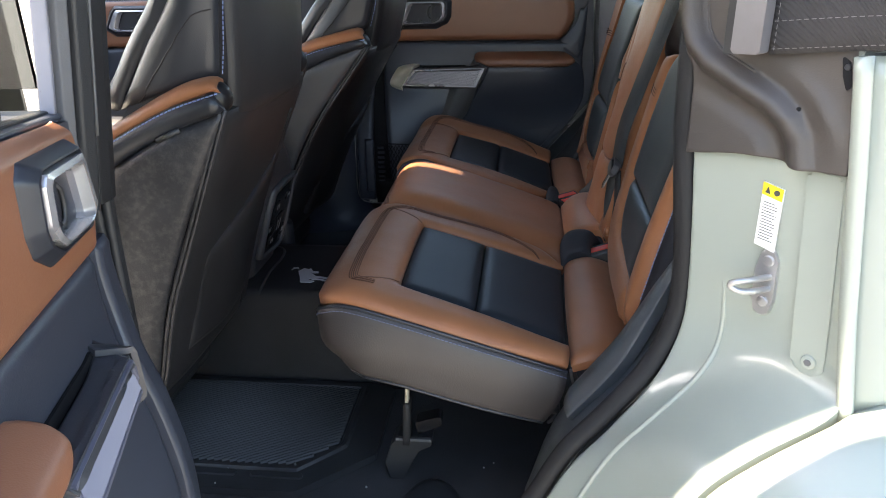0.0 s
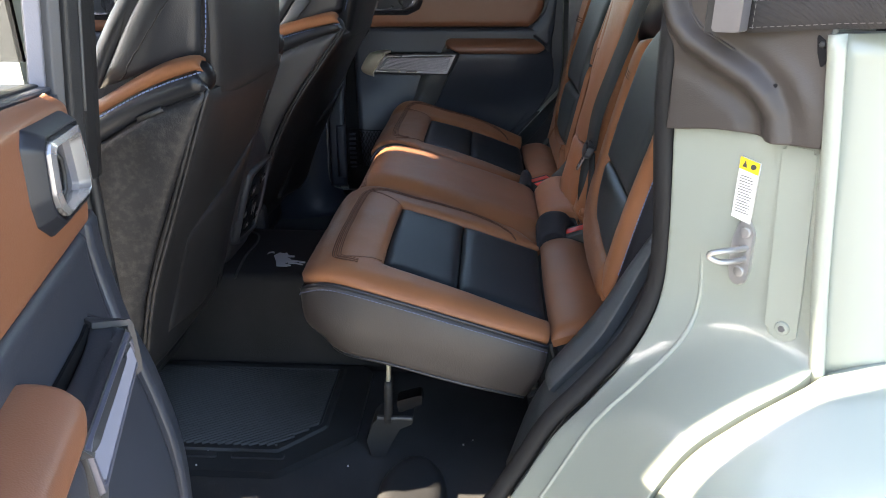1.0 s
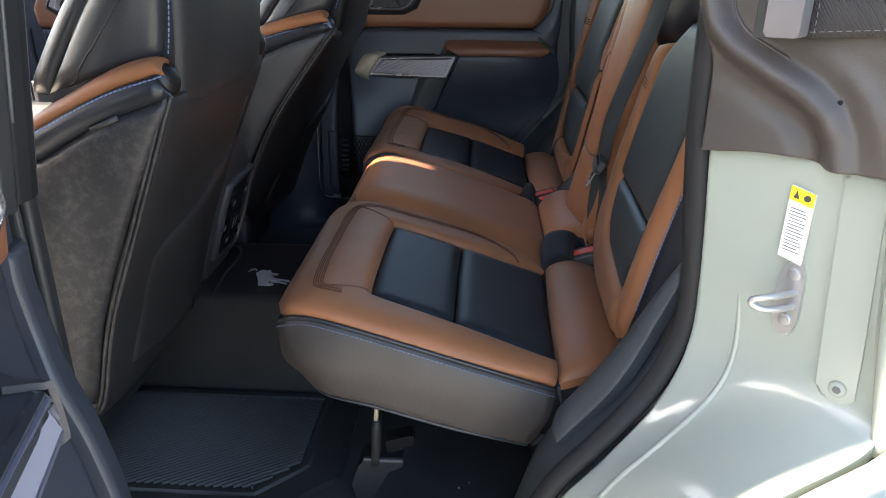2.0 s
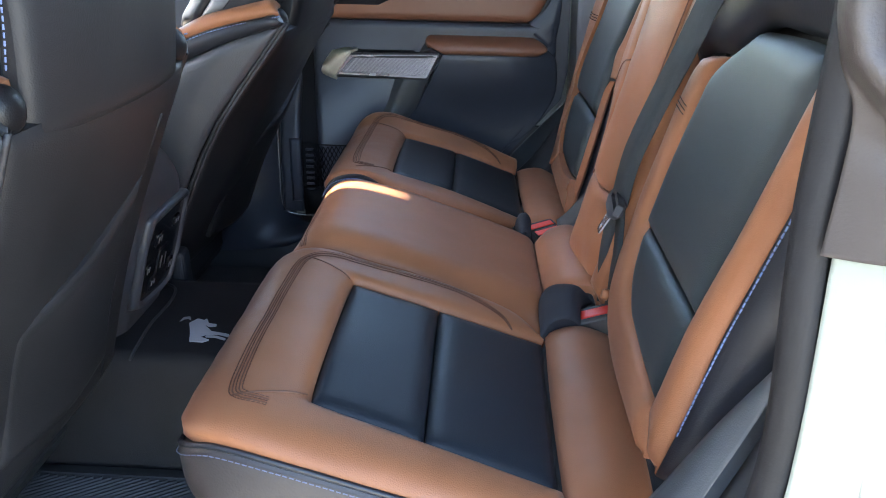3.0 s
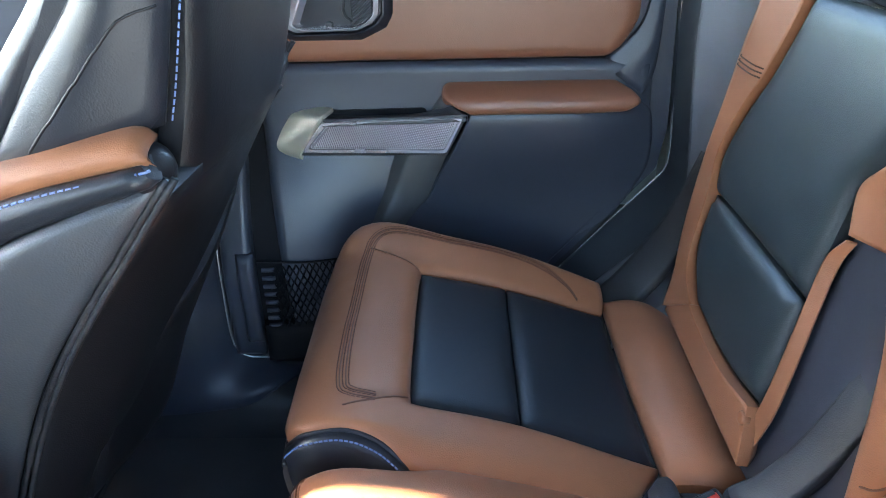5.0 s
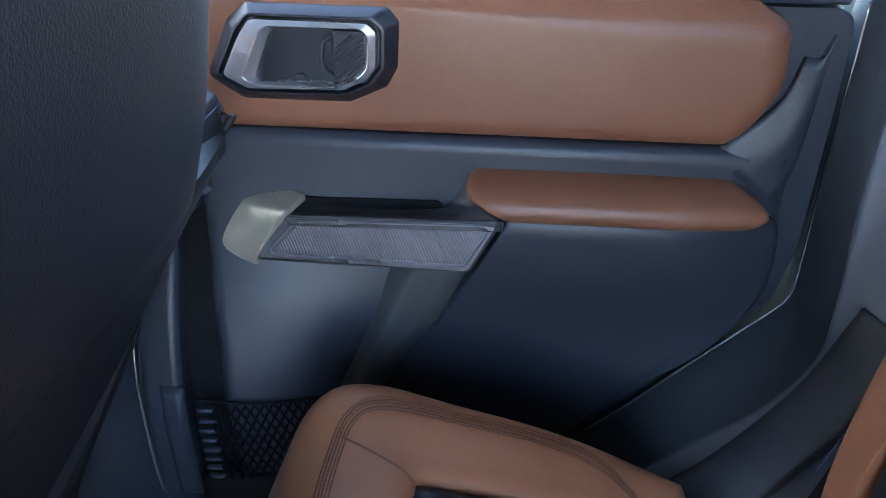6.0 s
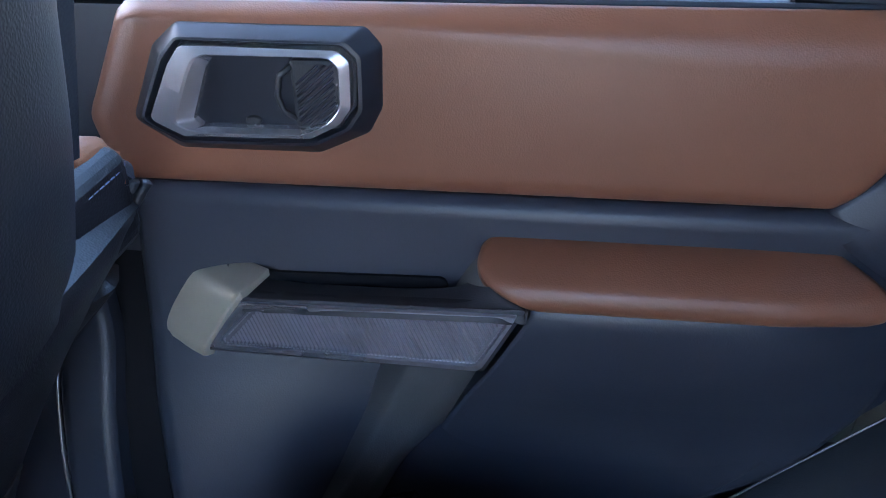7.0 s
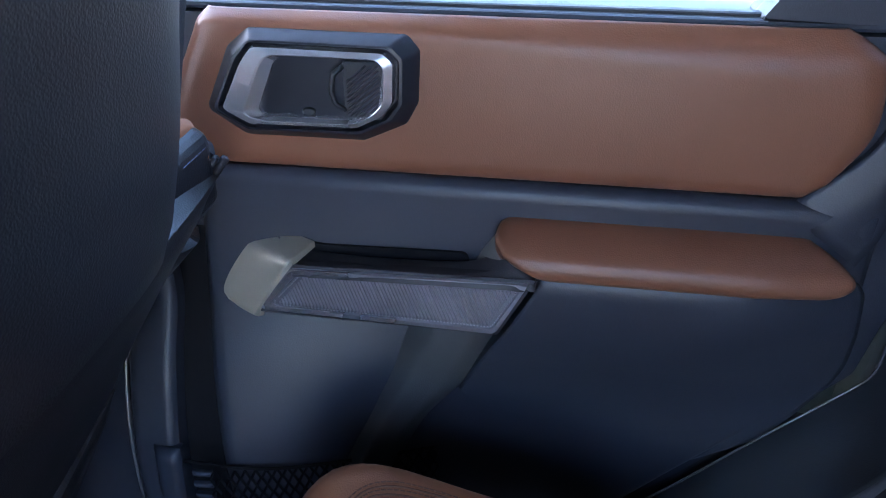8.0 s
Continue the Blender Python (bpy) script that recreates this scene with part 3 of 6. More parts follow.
    box("cushion_pan", (0.11, min(mm([(0, 0.17)])[0][1], mm([(0, 0.53)])[0][1]), 0.268), (0.43, max(mm([(0, 0.17)])[0][1], mm([(0, 0.53)])[0][1]), 0.285), DARKPL, parent, 0.006,
        shape=lambda f, p: V(p.x, p.y, p.z - 0.065 * f.x))
    # backrest
    B = lambda pts, o=0.0: [back_place(yy, zz, o) for yy, zz in (mirror([(0, a, b) for a, b in pts], far) and [((2 * MID - a) if far else a, b) for a, b in pts])]
    if far:
        F = lambda pts, o=0.004: [back_place(a, b, o) for a, b in pts]
        LEFT = [(1.100, 0.391), (1.143, 0.407), (1.163, 0.440), (1.177, 0.507), (1.195, 0.550), (1.183, 0.604), (1.160, 0.655), (1.148, 0.700), (1.140, 0.745)]
        surf("backrest_insert", [F([(1.100, 0.393), (1.00, 0.387), (0.916, 0.399)]), F([(1.161, 0.440), (1.05, 0.440), (0.916, 0.435)]), F([(1.175, 0.504), (1.05, 0.507), (0.926, 0.508)])], 26, 16, BACKBLK, parent, puff=0.010, edge=0.03, flip=False, label="black perforated leather insert")
        surf("backrest_insert", [F([(1.176, 0.508), (1.05, 0.511), (0.927, 0.512)]), F([(1.193, 0.550), (1.05, 0.552), (0.931, 0.555)]), F([(1.181, 0.604), (1.05, 0.610), (0.932, 0.622)]), F([(1.158, 0.655), (1.03, 0.660), (0.912, 0.655)]),
                                 F([(1.146, 0.700), (1.02, 0.708), (0.894, 0.702)]), F([(1.138, 0.745), (1.00, 0.750), (0.842, 0.748)])], 28, 34, BACKBLK, parent, puff=0.010, edge=0.03, flip=False)
        surf("backrest_inner_bolster", [F([(0.916, 0.350), (0.911, 0.398), (0.916, 0.450), (0.925, 0.509), (0.930, 0.555), (0.918, 0.579)]), F([(0.902, 0.350), (0.897, 0.397), (0.903, 0.450), (0.913, 0.507), (0.919, 0.552), (0.914, 0.580)], -0.004)], 44, 10, TAN, parent, puff=0.006, edge=0.009, thick=0.003, flip=False, wave=0.0004)
        surf("backrest_inner_bolster", [F([(0.916, 0.584), (0.932, 0.622), (0.911, 0.655), (0.893, 0.702), (0.876, 0.727), (0.842, 0.747)]), F([(0.880, 0.588), (0.871, 0.615), (0.863, 0.665), (0.855, 0.705), (0.848, 0.727), (0.836, 0.745)], -0.014)], 44, 16, TAN, parent, puff=0.015, edge=0.032, thick=0.003, flip=False, wave=0.0012)
        surf("backrest_outer_bolster", [F(LEFT), F([(1.168, 0.345), (1.176, 0.390), (1.195, 0.430), (1.214, 0.490), (1.226, 0.550), (1.232, 0.610), (1.238, 0.660), (1.240, 0.700), (1.240, 0.745)], 0.006)], 44, 12, TAN, parent, puff=0.018, edge=0.026, flip=True, wave=0.001)
        surf("backrest_lower_bolster", [F([(1.150, 0.408), (1.100, 0.389), (1.00, 0.383), (0.912, 0.396)]), F([(1.168, 0.340), (1.10, 0.340), (1.00, 0.340), (0.890, 0.340)], 0.0)], 36, 10, TAN, parent, puff=0.012, edge=0.02, flip=False, wave=0.0008)
    else:
        surf("backrest_insert", [B([(0.240, 0.386), (0.30, 0.392), (0.385, 0.405)]), B([(0.237, 0.42), (0.32, 0.425), (0.440, 0.436)]), B([(0.238, 0.484), (0.36, 0.487), (0.463, 0.489)])], 24, 14, BACKBLK, parent,
             puff=0.010, edge=0.03, flip=True, label="black perforated leather insert")
        surf("backrest_insert", [B([(0.238, 0.487), (0.36, 0.490), (0.463, 0.492)]), B([(0.222, 0.59), (0.36, 0.59), (0.463, 0.575)]), B([(0.214, 0.655), (0.34, 0.655), (0.452, 0.645)]), B([(0.210, 0.695), (0.33, 0.695), (0.438, 0.683)]), B([(0.206, 0.740), (0.28, 0.740), (0.356, 0.736)])], 26, 30, BACKBLK, parent,
             puff=0.012, edge=0.035, flip=True)
        bolster = surf("backrest_inner_bolster", [B([(0.243, 0.384), (0.386, 0.403), (0.441, 0.434), (0.465, 0.490), (0.465, 0.575), (0.455, 0.645), (0.440, 0.684), (0.420, 0.702)]),
                                        B([(0.225, 0.335), (0.40, 0.340), (0.486, 0.375), (0.510, 0.46), (0.515, 0.55), (0.512, 0.63), (0.502, 0.67), (0.478, 0.694)])], 56, 12, TAN, parent, puff=0.013, edge=0.026, flip=False, wave=0.001)
        surf("backrest_outer_bolster", [B([(0.238, 0.386), (0.235, 0.42), (0.236, 0.487), (0.220, 0.59), (0.212, 0.655), (0.203, 0.742)]),
                                        B([(0.190, 0.345), (0.186, 0.42), (0.188, 0.50), (0.176, 0.62), (0.170, 0.68), (0.165, 0.742)])], 36, 10, TAN, parent, puff=0.016, edge=0.024, flip=True, wave=0.001)
    FOOT = [(0.165, 0.748), (0.28, 0.752), (0.42, 0.752), (0.54, 0.752)] if far else [(0.165, 0.745), (0.28, 0.744), (0.358, 0.740), (0.42, 0.707), (0.485, 0.697), (0.525, 0.672)]
    surf("backrest_top", [B(FOOT, -0.004), B([(0.165, 0.80), (0.30, 0.81), (0.50, 0.80)], 0.014), B([(0.165, 0.90), (0.30, 0.91), (0.50, 0.90)], 0.0)], 40, 14, DARK, parent,
         puff=0.014, edge=0.03, flip=not fl, label="dark leather upper backrest")
    surf("backrest_flank", [B([(0.188, 0.345), (0.184, 0.42), (0.186, 0.50), (0.174, 0.62), (0.163, 0.735), (0.163, 0.90)], 0.0),
                            B([(0.165, 0.345), (0.160, 0.42), (0.160, 0.50), (0.150, 0.62), (0.150, 0.735), (0.150, 0.90)], -0.05),
                            B([(0.165, 0.345), (0.160, 0.42), (0.160, 0.50), (0.150, 0.62), (0.150, 0.735), (0.150, 0.90)], -0.12)], 36, 10, DARK, parent, puff=0.004, flip=not fl)
    stitches("stitching", [p + V(-0.004, (0.004 if far else -0.004), 0) for p in B([(0.185, 0.40), (0.183, 0.50), (0.171, 0.62), (0.161, 0.73)], -0.004)], STITCH, parent, step=0.0062, size=(0.0046, 0.0009, 0.0009),
             up=(-0.7, 0.7 if far else -0.7, 0), lift=0.004)
    for off in (() if far else (0.0, 0.005, 0.010)):
        stitches("stitching", drape(bolster, B([(0.463, 0.626 + off), (0.475, 0.629 + off), (0.488, 0.631 + off), (0.502, 0.631 + off), (0.513, 0.629 + off)], 0.016), 0.0006, 14), DARKSTITCH, parent, step=0.004, up=(-1, 0, 0.2), size=(0.0036, 0.0008, 0.0008))
    for off in ((0.0, 0.005, 0.010) if far else ()):
        stitches("stitching", [back_place(2 * MID - a, 0.648 + off, o) for a, o in ((0.167, 0.0155), (0.172, 0.0195), (0.180, 0.0225), (0.200, 0.0238), (0.220, 0.0230), (0.228, 0.0195), (0.233, 0.0155))], DARKSTITCH, parent, step=0.004, up=(-1, 0, 0.2), size=(0.0036, 0.0009, 0.0009))
    yb = (2 * MID - 0.487) if far else 0.487
    pillow("button", loop(circle(0.0075, 16), 16), lambda u, v, h: back_place(yb + u, 0.380 + v, 0.014 + h), 0.004, 0.003, TAN, parent)
    lo, hi = sorted(((2 * MID - 0.18) if far else 0.18, (2 * MID - 0.515) if far else 0.515))
    box("backrest_shell", (0.56, lo, 0.33), (0.63, hi, 0.89), DARKPL, parent, 0.012, shape=lambda f, p: V(p.x + 0.2287 * (p.z - 0.382), p.y, p.z))


DARKSTITCH = material("dark_brown_thread", (0.06, 0.028, 0.018), 0.7, vary=0.1)
near_seat = thing("rear_seat", (0.30, 0.36, 0.0), "tan leather rear seat with black inserts and a centre place", "car seat", "rear seats")
outboard_seat(near_seat, False)
far_seat = thing("rear_seat", (0.30, 1.04, 0.0), "tan leather rear seat with black inserts beside the far door", "car seat", "rear seats")
outboard_seat(far_seat, True)

# centre place, part of the near seat
MIDC = [(0.085, 0.345), (0.092, 0.378), (0.105, 0.398), (0.125, 0.409), (0.16, 0.407), (0.22, 0.391), (0.30, 0.364), (0.40, 0.328), (0.45, 0.310)]


def midz(p):
    s = min(max((0.155 - abs(p[1] - MID)) / 0.055, 0.0), 1.0)
    s = s * s * (3 - 2 * s)
    low = table(p[0], CUSH) - 0.004
    if p[1] > MID:
        low -= 0.036 * min(max((0.22 - p[0]) / 0.10, 0.0), 1.0)
    return V(p[0], p[1], low + (table(p[0], MIDC) + 0.005 - low) * s)


centre = surf("centre_cushion", [[(0.085, 0.550), (0.25, 0.556), (0.395, 0.540), (0.448, 0.50)], [(0.083, 0.60), (0.26, 0.61), (0.452, 0.60)], [(0.083, 0.70), (0.26, 0.70), (0.452, 0.70)],
                        [(0.085, 0.80), (0.26, 0.80), (0.45, 0.80)], [(0.088, 0.845), (0.26, 0.856), (0.44, 0.87)]], 44, 36, TAN, near_seat, puff=0.008, edge=0.035, sides="wen", fn=midz, flip=False, wave=0.001,
     label="tan leather centre cushion")
surf("centre_skirt", [[(0.084, 0.525, 0.350), (0.082, 0.70, 0.352), (0.086, 0.86, 0.350)], [(0.088, 0.525, 0.31), (0.086, 0.70, 0.31), (0.09, 0.86, 0.31)], [(0.11, 0.525, 0.275), (0.11, 0.70, 0.275), (0.11, 0.86, 0.275)]], 20, 8, TAN,
     near_seat, flip=False)
for off in (0.0, 0.0055):
    line = drape(centre, [midz(p) + V(0, 0, 0.009) for p in ((0.097 + off, 0.56), (0.097 + off, 0.64), (0.097 + off, 0.70), (0.097 + off, 0.78), (0.098 + off, 0.835))], 0.0004, 60)
    stitches("stitching", line, TANSTITCH, near_seat, step=0.005, size=(0.0040, 0.0008, 0.0008), up=(-0.5, 0, 0.85))
    tube("seam_fold_shade", [p + V(0.0026, 0, 0.0008) for p in line], 0.0013, SEAM, near_seat, k=6)
surf("centre_rear_roll", [[(0.452, 0.60, 0.318), (0.450, 0.69, 0.322), (0.450, 0.785, 0.322)], [(0.485, 0.575, 0.348), (0.480, 0.69, 0.352), (0.478, 0.79, 0.350)],
                          [(0.525, 0.565, 0.350), (0.520, 0.69, 0.352), (0.515, 0.80, 0.350)], [(0.545, 0.56, 0.30), (0.545, 0.69, 0.30), (0.54, 0.81, 0.30)]], 20, 18, TAN, near_seat, puff=0.006, edge=0.02, flip=True, wave=0.001)
# dark end of the far cushion where it meets the centre place
SPLIT = [tuple(V(0, 0, 0.002) + roll(p)) for p in ((0.064, 0.897), (0.072, 0.888), (0.090, 0.8785), (0.128, 0.8755), (0.164, 0.8665), (0.205, 0.8455), (0.25, 0.842))]
surf("split_face", [SPLIT, [(x + 0.001, y - 0.010, z - 0.022) for x, y, z in SPLIT], [(x + 0.008, y - 0.010, 0.29) for x, y, z in SPLIT]], 40, 16, DARK, far_seat, puff=0.005, edge=0.02, flip=True, thick=0.02, label="dark leather cushion end with blue stitching")
stitches("stitching", [V(x, y - 0.007, z - 0.005) for x, y, z in SPLIT], STITCH, far_seat, step=0.0050, size=(0.0036, 0.0010, 0.0010), up=(-0.2, -0.9, 0.4), lift=0.004)
tube("split_welt", [V(*p) for p in SPLIT], 0.0024, DARK, far_seat, n=40, k=6)

# centre backrest
FAREDGE = [(0.722, 0.340), (0.750, 0.395), (0.776, 0.45), (0.800, 0.505), (0.822, 0.545), (0.850, 0.576), (0.868, 0.605), (0.868, 0.66), (0.862, 0.72), (0.858, 0.90)]
CB = lambda pts, o=0.0: [back_place(a, b, o) for a, b in pts]
CSEAM = [(0.757, 0.64), (0.748, 0.60), (0.748, 0.55), (0.738, 0.510), (0.722, 0.488), (0.702, 0.478), (0.664, 0.472), (0.628, 0.473), (0.610, 0.488), (0.606, 0.52), (0.610, 0.58), (0.607, 0.66), (0.602, 0.80)]
TUCK = [(0.722, 0.488), (0.733, 0.473), (0.747, 0.462)]


def tuck(p):
    """Draws the leather in along the sewn lines of the centre backrest."""
    best = 9.0
    for row in (CSEAM, TUCK):
        for (a, b), (c, d) in zip(row, row[1:]):
            f = min(max(((p[1] - a) * (c - a) + (p[2] - b) * (d - b)) / ((c - a) ** 2 + (d - b) ** 2), 0.0), 1.0)
            best = min(best, math.hypot(p[1] - a - (c - a) * f, p[2] - b - (d - b) * f))
    h = 0.0065 * math.exp(-(best / 0.0075) ** 2)
    return V(p[0] + 0.975 * h, p[1], p[2] - 0.223 * h)


surf("centre_backrest_panel", [CB([(0.585, 0.345), (0.585, 0.48), (0.590, 0.62), (0.590, 0.90)], 0.004), CB([(0.69, 0.345), (0.69, 0.48), (0.69, 0.62), (0.69, 0.90)], 0.022), CB([(0.725, 0.345), (0.731, 0.44), (0.740, 0.50), (0.750, 0.55), (0.750, 0.60), (0.760, 0.64), (0.768, 0.70), (0.775, 0.90)], 0.008)],
     130, 60, TAN, near_seat, puff=0.010, edge=0.03, flip=False, fn=tuck, wave=0.0012, label="tan leather centre backrest")
surf("centre_backrest_bolster", [CB([(0.583, 0.345), (0.583, 0.48), (0.588, 0.62), (0.588, 0.90)], 0.004), CB([(0.538, 0.340), (0.534, 0.48), (0.536, 0.62), (0.530, 0.90)], -0.004)], 40, 8, TAN, near_seat, puff=0.014, edge=0.022, flip=True, wave=0.001)
far_roll = surf("centre_backrest_bolster", [CB([(0.727, 0.345), (0.733, 0.44), (0.742, 0.50), (0.752, 0.55), (0.752, 0.60), (0.762, 0.64), (0.770, 0.70), (0.777, 0.90)], 0.008), CB(FAREDGE, -0.006)], 60, 18, TAN, near_seat, puff=0.016, edge=0.026, flip=False, wave=0.001)
tube("centre_seam", drape(far_roll, CB([(0.831, 0.596), (0.826, 0.612), (0.812, 0.624), (0.79, 0.631), (0.766, 0.637)], 0.02), 0.0003, 24), 0.0012, SEAM, near_seat, k=6)
for a, b in ((0.535, 0.580),):
    stitches("stitching", CB([(a, 0.632), ((a + b) / 2, 0.637), (b, 0.632)], 0.018), DARKSTITCH, near_seat, step=0.004, up=(-1, 0, 0.2), size=(0.0036, 0.0007, 0.0007))
def centre_out(y):
    f = min(max(1 - abs(y - 0.69) / 0.105, 0.0), 1.0)
    e = min(f * 0.105 / 0.03, 1.0)
    return 0.004 + 0.018 * (1 - (1 - f) ** 2) + 0.010 * math.sqrt(max(1 - (1 - e) ** 2, 0.0))


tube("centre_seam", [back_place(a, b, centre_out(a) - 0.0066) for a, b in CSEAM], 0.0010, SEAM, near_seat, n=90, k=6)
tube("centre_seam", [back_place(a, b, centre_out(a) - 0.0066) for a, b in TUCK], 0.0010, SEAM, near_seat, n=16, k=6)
tube("welt", CB([(a + 0.003, b) for a, b in FAREDGE], -0.008), 0.0035, DARK, near_seat, n=60, k=6)
box("centre_backrest_shell", (0.56, 0.525, 0.33), (0.63, 0.785, 0.89), DARKPL, near_seat, 0.012, shape=lambda f, p: V(p.x + 0.2287 * (p.z - 0.382), p.y, p.z))
surf("split_panel", [CB([(0.780, 0.30), (0.795, 0.48), (0.815, 0.64)], -0.030), CB([(0.850, 0.30), (0.855, 0.48), (0.862, 0.64)], -0.018), CB([(0.925, 0.30), (0.925, 0.48), (0.925, 0.64)], -0.008)], 24, 10, PLASTIC, far_seat, sides="", flip=False, thick=0.01)

# ---- buckles and belts ----
def buckle(place, rise, spots, label, turn=0.0, hw=0.0165):
    """Buckles standing in the seat gap, seen on their red top faces; spots: y offsets."""
    t = thing("seat_belt_buckle", place, label, "buckle", "seat belt buckles")
    Frame.m = Matrix.Translation(place) @ Matrix.Rotation(turn, 4, "Z") @ Matrix.Rotation(rise, 4, "Y") @ Matrix.Diagonal((1.0, hw / 0.0165, 1.0, 1.0))
    for k in spots:
        box("housing", (-0.026, k - 0.0165, -0.070), (0.026, k + 0.0165, -0.002), DARKPL, t, 0.004)
        box("release_button", (-0.0215, k - 0.0125, -0.020), (0.0215, k + 0.0105, 0.0015), RED, t, 0.002, label="red release button")
        ring("button_frame", rounded([(-0.0245, k - 0.0155), (0.0245, k - 0.0155), (0.0245, k + 0.0155), (-0.0245, k + 0.0155)], 0.003), rounded([(-0.0218, k - 0.0128), (0.0218, k - 0.0128), (0.0218, k + 0.0128), (-0.0218, k + 0.0128)], 0.002),
             [(0, -0.006), (0, 0.0), (0.5, 0.001), (1, 0.0), (1, -0.006)], lambda x, y, h: V(x, y, h), DARKPL, t, 64)
        box("slot", (-0.0195, k + 0.0070, -0.010), (0.0195, k + 0.0128, 0.0022), DARKPL, t, 0.001)
    Frame.m = Matrix.Identity(4)
    return t


buckle(V(0.516, 0.525, 0.336), radians(-18), (0.0,), "black buckle with red button beside the near cushion")
pair = buckle(V(0.470, 0.832, 0.334), radians(-10), (-0.0170, 0.0170), "pair of black buckles with red buttons between the seats", radians(20), 0.0137)
box("boot", (0.494, 0.805, 0.27), (0.545, 0.885, 0.334), SLEEVE, pair, 0.016, seg=3, label="black fabric boot", shape=lambda f, p: V(p.x, p.y + 0.3 * (p.x - 0.494), p.z + 0.012 * f.x - 0.012 * f.y))
sleeve = thing("buckle_sleeve", (0.47, 0.535, 0.30), "black soft sleeve round the buckle between cushions", "buckle sleeve")
surf("sleeve", [[(0.440, 0.492, 0.308), (0.455, 0.500, 0.330), (0.478, 0.500, 0.336), (0.494, 0.503, 0.322)], [(0.440, 0.55, 0.325), (0.456, 0.55, 0.348), (0.485, 0.548, 0.352), (0.500, 0.545, 0.330)],
                [(0.450, 0.600, 0.318), (0.468, 0.592, 0.338), (0.500, 0.582, 0.342), (0.520, 0.572, 0.325)]], 18, 14, SLEEVE, sleeve, flip=False, puff=0.006, thick=0.03)
sleeve2 = thing("buckle_sleeve", (0.45, 0.87, 0.30), "black soft sleeve round the paired buckles", "buckle sleeve")
surf("sleeve", [[(0.424, 0.805, 0.312), (0.434, 0.812, 0.332), (0.446, 0.815, 0.322)], [(0.420, 0.845, 0.322), (0.432, 0.845, 0.348), (0.447, 0.845, 0.330)], [(0.424, 0.880, 0.316), (0.436, 0.880, 0.338), (0.450, 0.880, 0.322)]], 12, 12, SLEEVE, sleeve2,
     flip=False, puff=0.006, thick=0.03)

belt = thing("seat_belt", (0.53, 0.56, 0.34), "dark grey webbing seat belt hanging with its metal tongue", "seat belt")
WEBP = [(-0.0205, -0.0007), (-0.0205, 0.0007), (0.0205, 0.0007), (0.0205, -0.0007)]
strap = [back_place(0.40, 0.92, 0.03), back_place(0.462, 0.76, 0.03), back_place(0.487, 0.69, 0.03), back_place(0.517, 0.62, 0.03), back_place(0.537, 0.55, 0.03), V(0.536, 0.552, 0.492)]
sweep("webbing", strap, WEBP, WEB, belt, up=(-0.92, -0.36, 0.2), n=40)
sweep("lower_webbing", [(0.536, 0.556, 0.480), (0.530, 0.552, 0.44), (0.528, 0.548, 0.40), (0.532, 0.545, 0.34)], [(-0.012, -0.0007), (-0.012, 0.0007), (0.012, 0.0007), (0.012, -0.0007)], WEB, belt, up=(-0.6, -0.8, 0.2), n=20)
sweep("lower_webbing", [(0.538, 0.546, 0.480), (0.538, 0.536, 0.44), (0.536, 0.530, 0.40), (0.534, 0.530, 0.34)], [(-0.010, -0.0007), (-0.010, 0.0007), (0.010, 0.0007), (0.010, -0.0007)], WEB, belt, up=(-0.9, -0.3, 0.2), n=20)
tu = V(-0.42, 0.06, -0.90).normalized()
tw = tu.cross(V(0.12, 0.99, 0.03)).normalized()
tv_ = tw.cross(tu)
tm = Matrix(((tu.x, tv_.x, tw.x, 0.531), (tu.y, tv_.y, tw.y, 0.549), (tu.z, tv_.z, tw.z, 0.490), (0, 0, 0, 1)))
Frame.m = tm
ring("tongue_grip", rounded([(-0.010, -0.037), (0.008, -0.039), (0.016, -0.026), (0.016, 0.026), (0.008, 0.039), (-0.010, 0.037)], 0.007), rounded([(-0.004, -0.029), (0.003, -0.029), (0.003, 0.029), (-0.004, 0.029)], 0.003),
     [(0, -0.005), (0, 0.004), (0.3, 0.008), (0.7, 0.008), (1, 0.003), (1, -0.004)], plan, STALK, belt, 64, "grey plastic tongue grip")
ring("tongue_blade", rounded([(0.012, -0.022), (0.045, -0.018), (0.045, 0.004), (0.012, 0.006)], 0.003), rounded([(0.034, -0.013), (0.041, -0.013), (0.041, -0.001), (0.034, -0.001)], 0.002),
     [(0, -0.0012), (0, 0.0012), (1, 0.0012), (1, -0.0012)], plan, CHROME, belt, 48, "steel tongue")
Frame.m = Matrix.Identity(4)
# flat stalks behind the paired buckles
stalk = thing("belt_stalk", (0.52, 0.86, 0.33), "grey flat plastic belt stalk in the seat gap", "belt stalk")
STK = [(-0.019, -0.006), (-0.019, 0.004), (-0.015, 0.007), (0.015, 0.007), (0.019, 0.004), (0.019, -0.006)]
sweep("bar", [(0.500, 0.850, 0.328), (0.520, 0.844, 0.350), (0.546, 0.839, 0.392), (0.566, 0.837, 0.437), (0.592, 0.838, 0.50)], STK, STALK, stalk, up=(-0.8, -0.25, 0.55), n=18)
sweep("bar", [(0.512, 0.832, 0.288), (0.542, 0.836, 0.318), (0.572, 0.840, 0.350), (0.600, 0.845, 0.390)], STK, STALK, stalk, up=(-0.8, -0.25, 0.55), n=16)
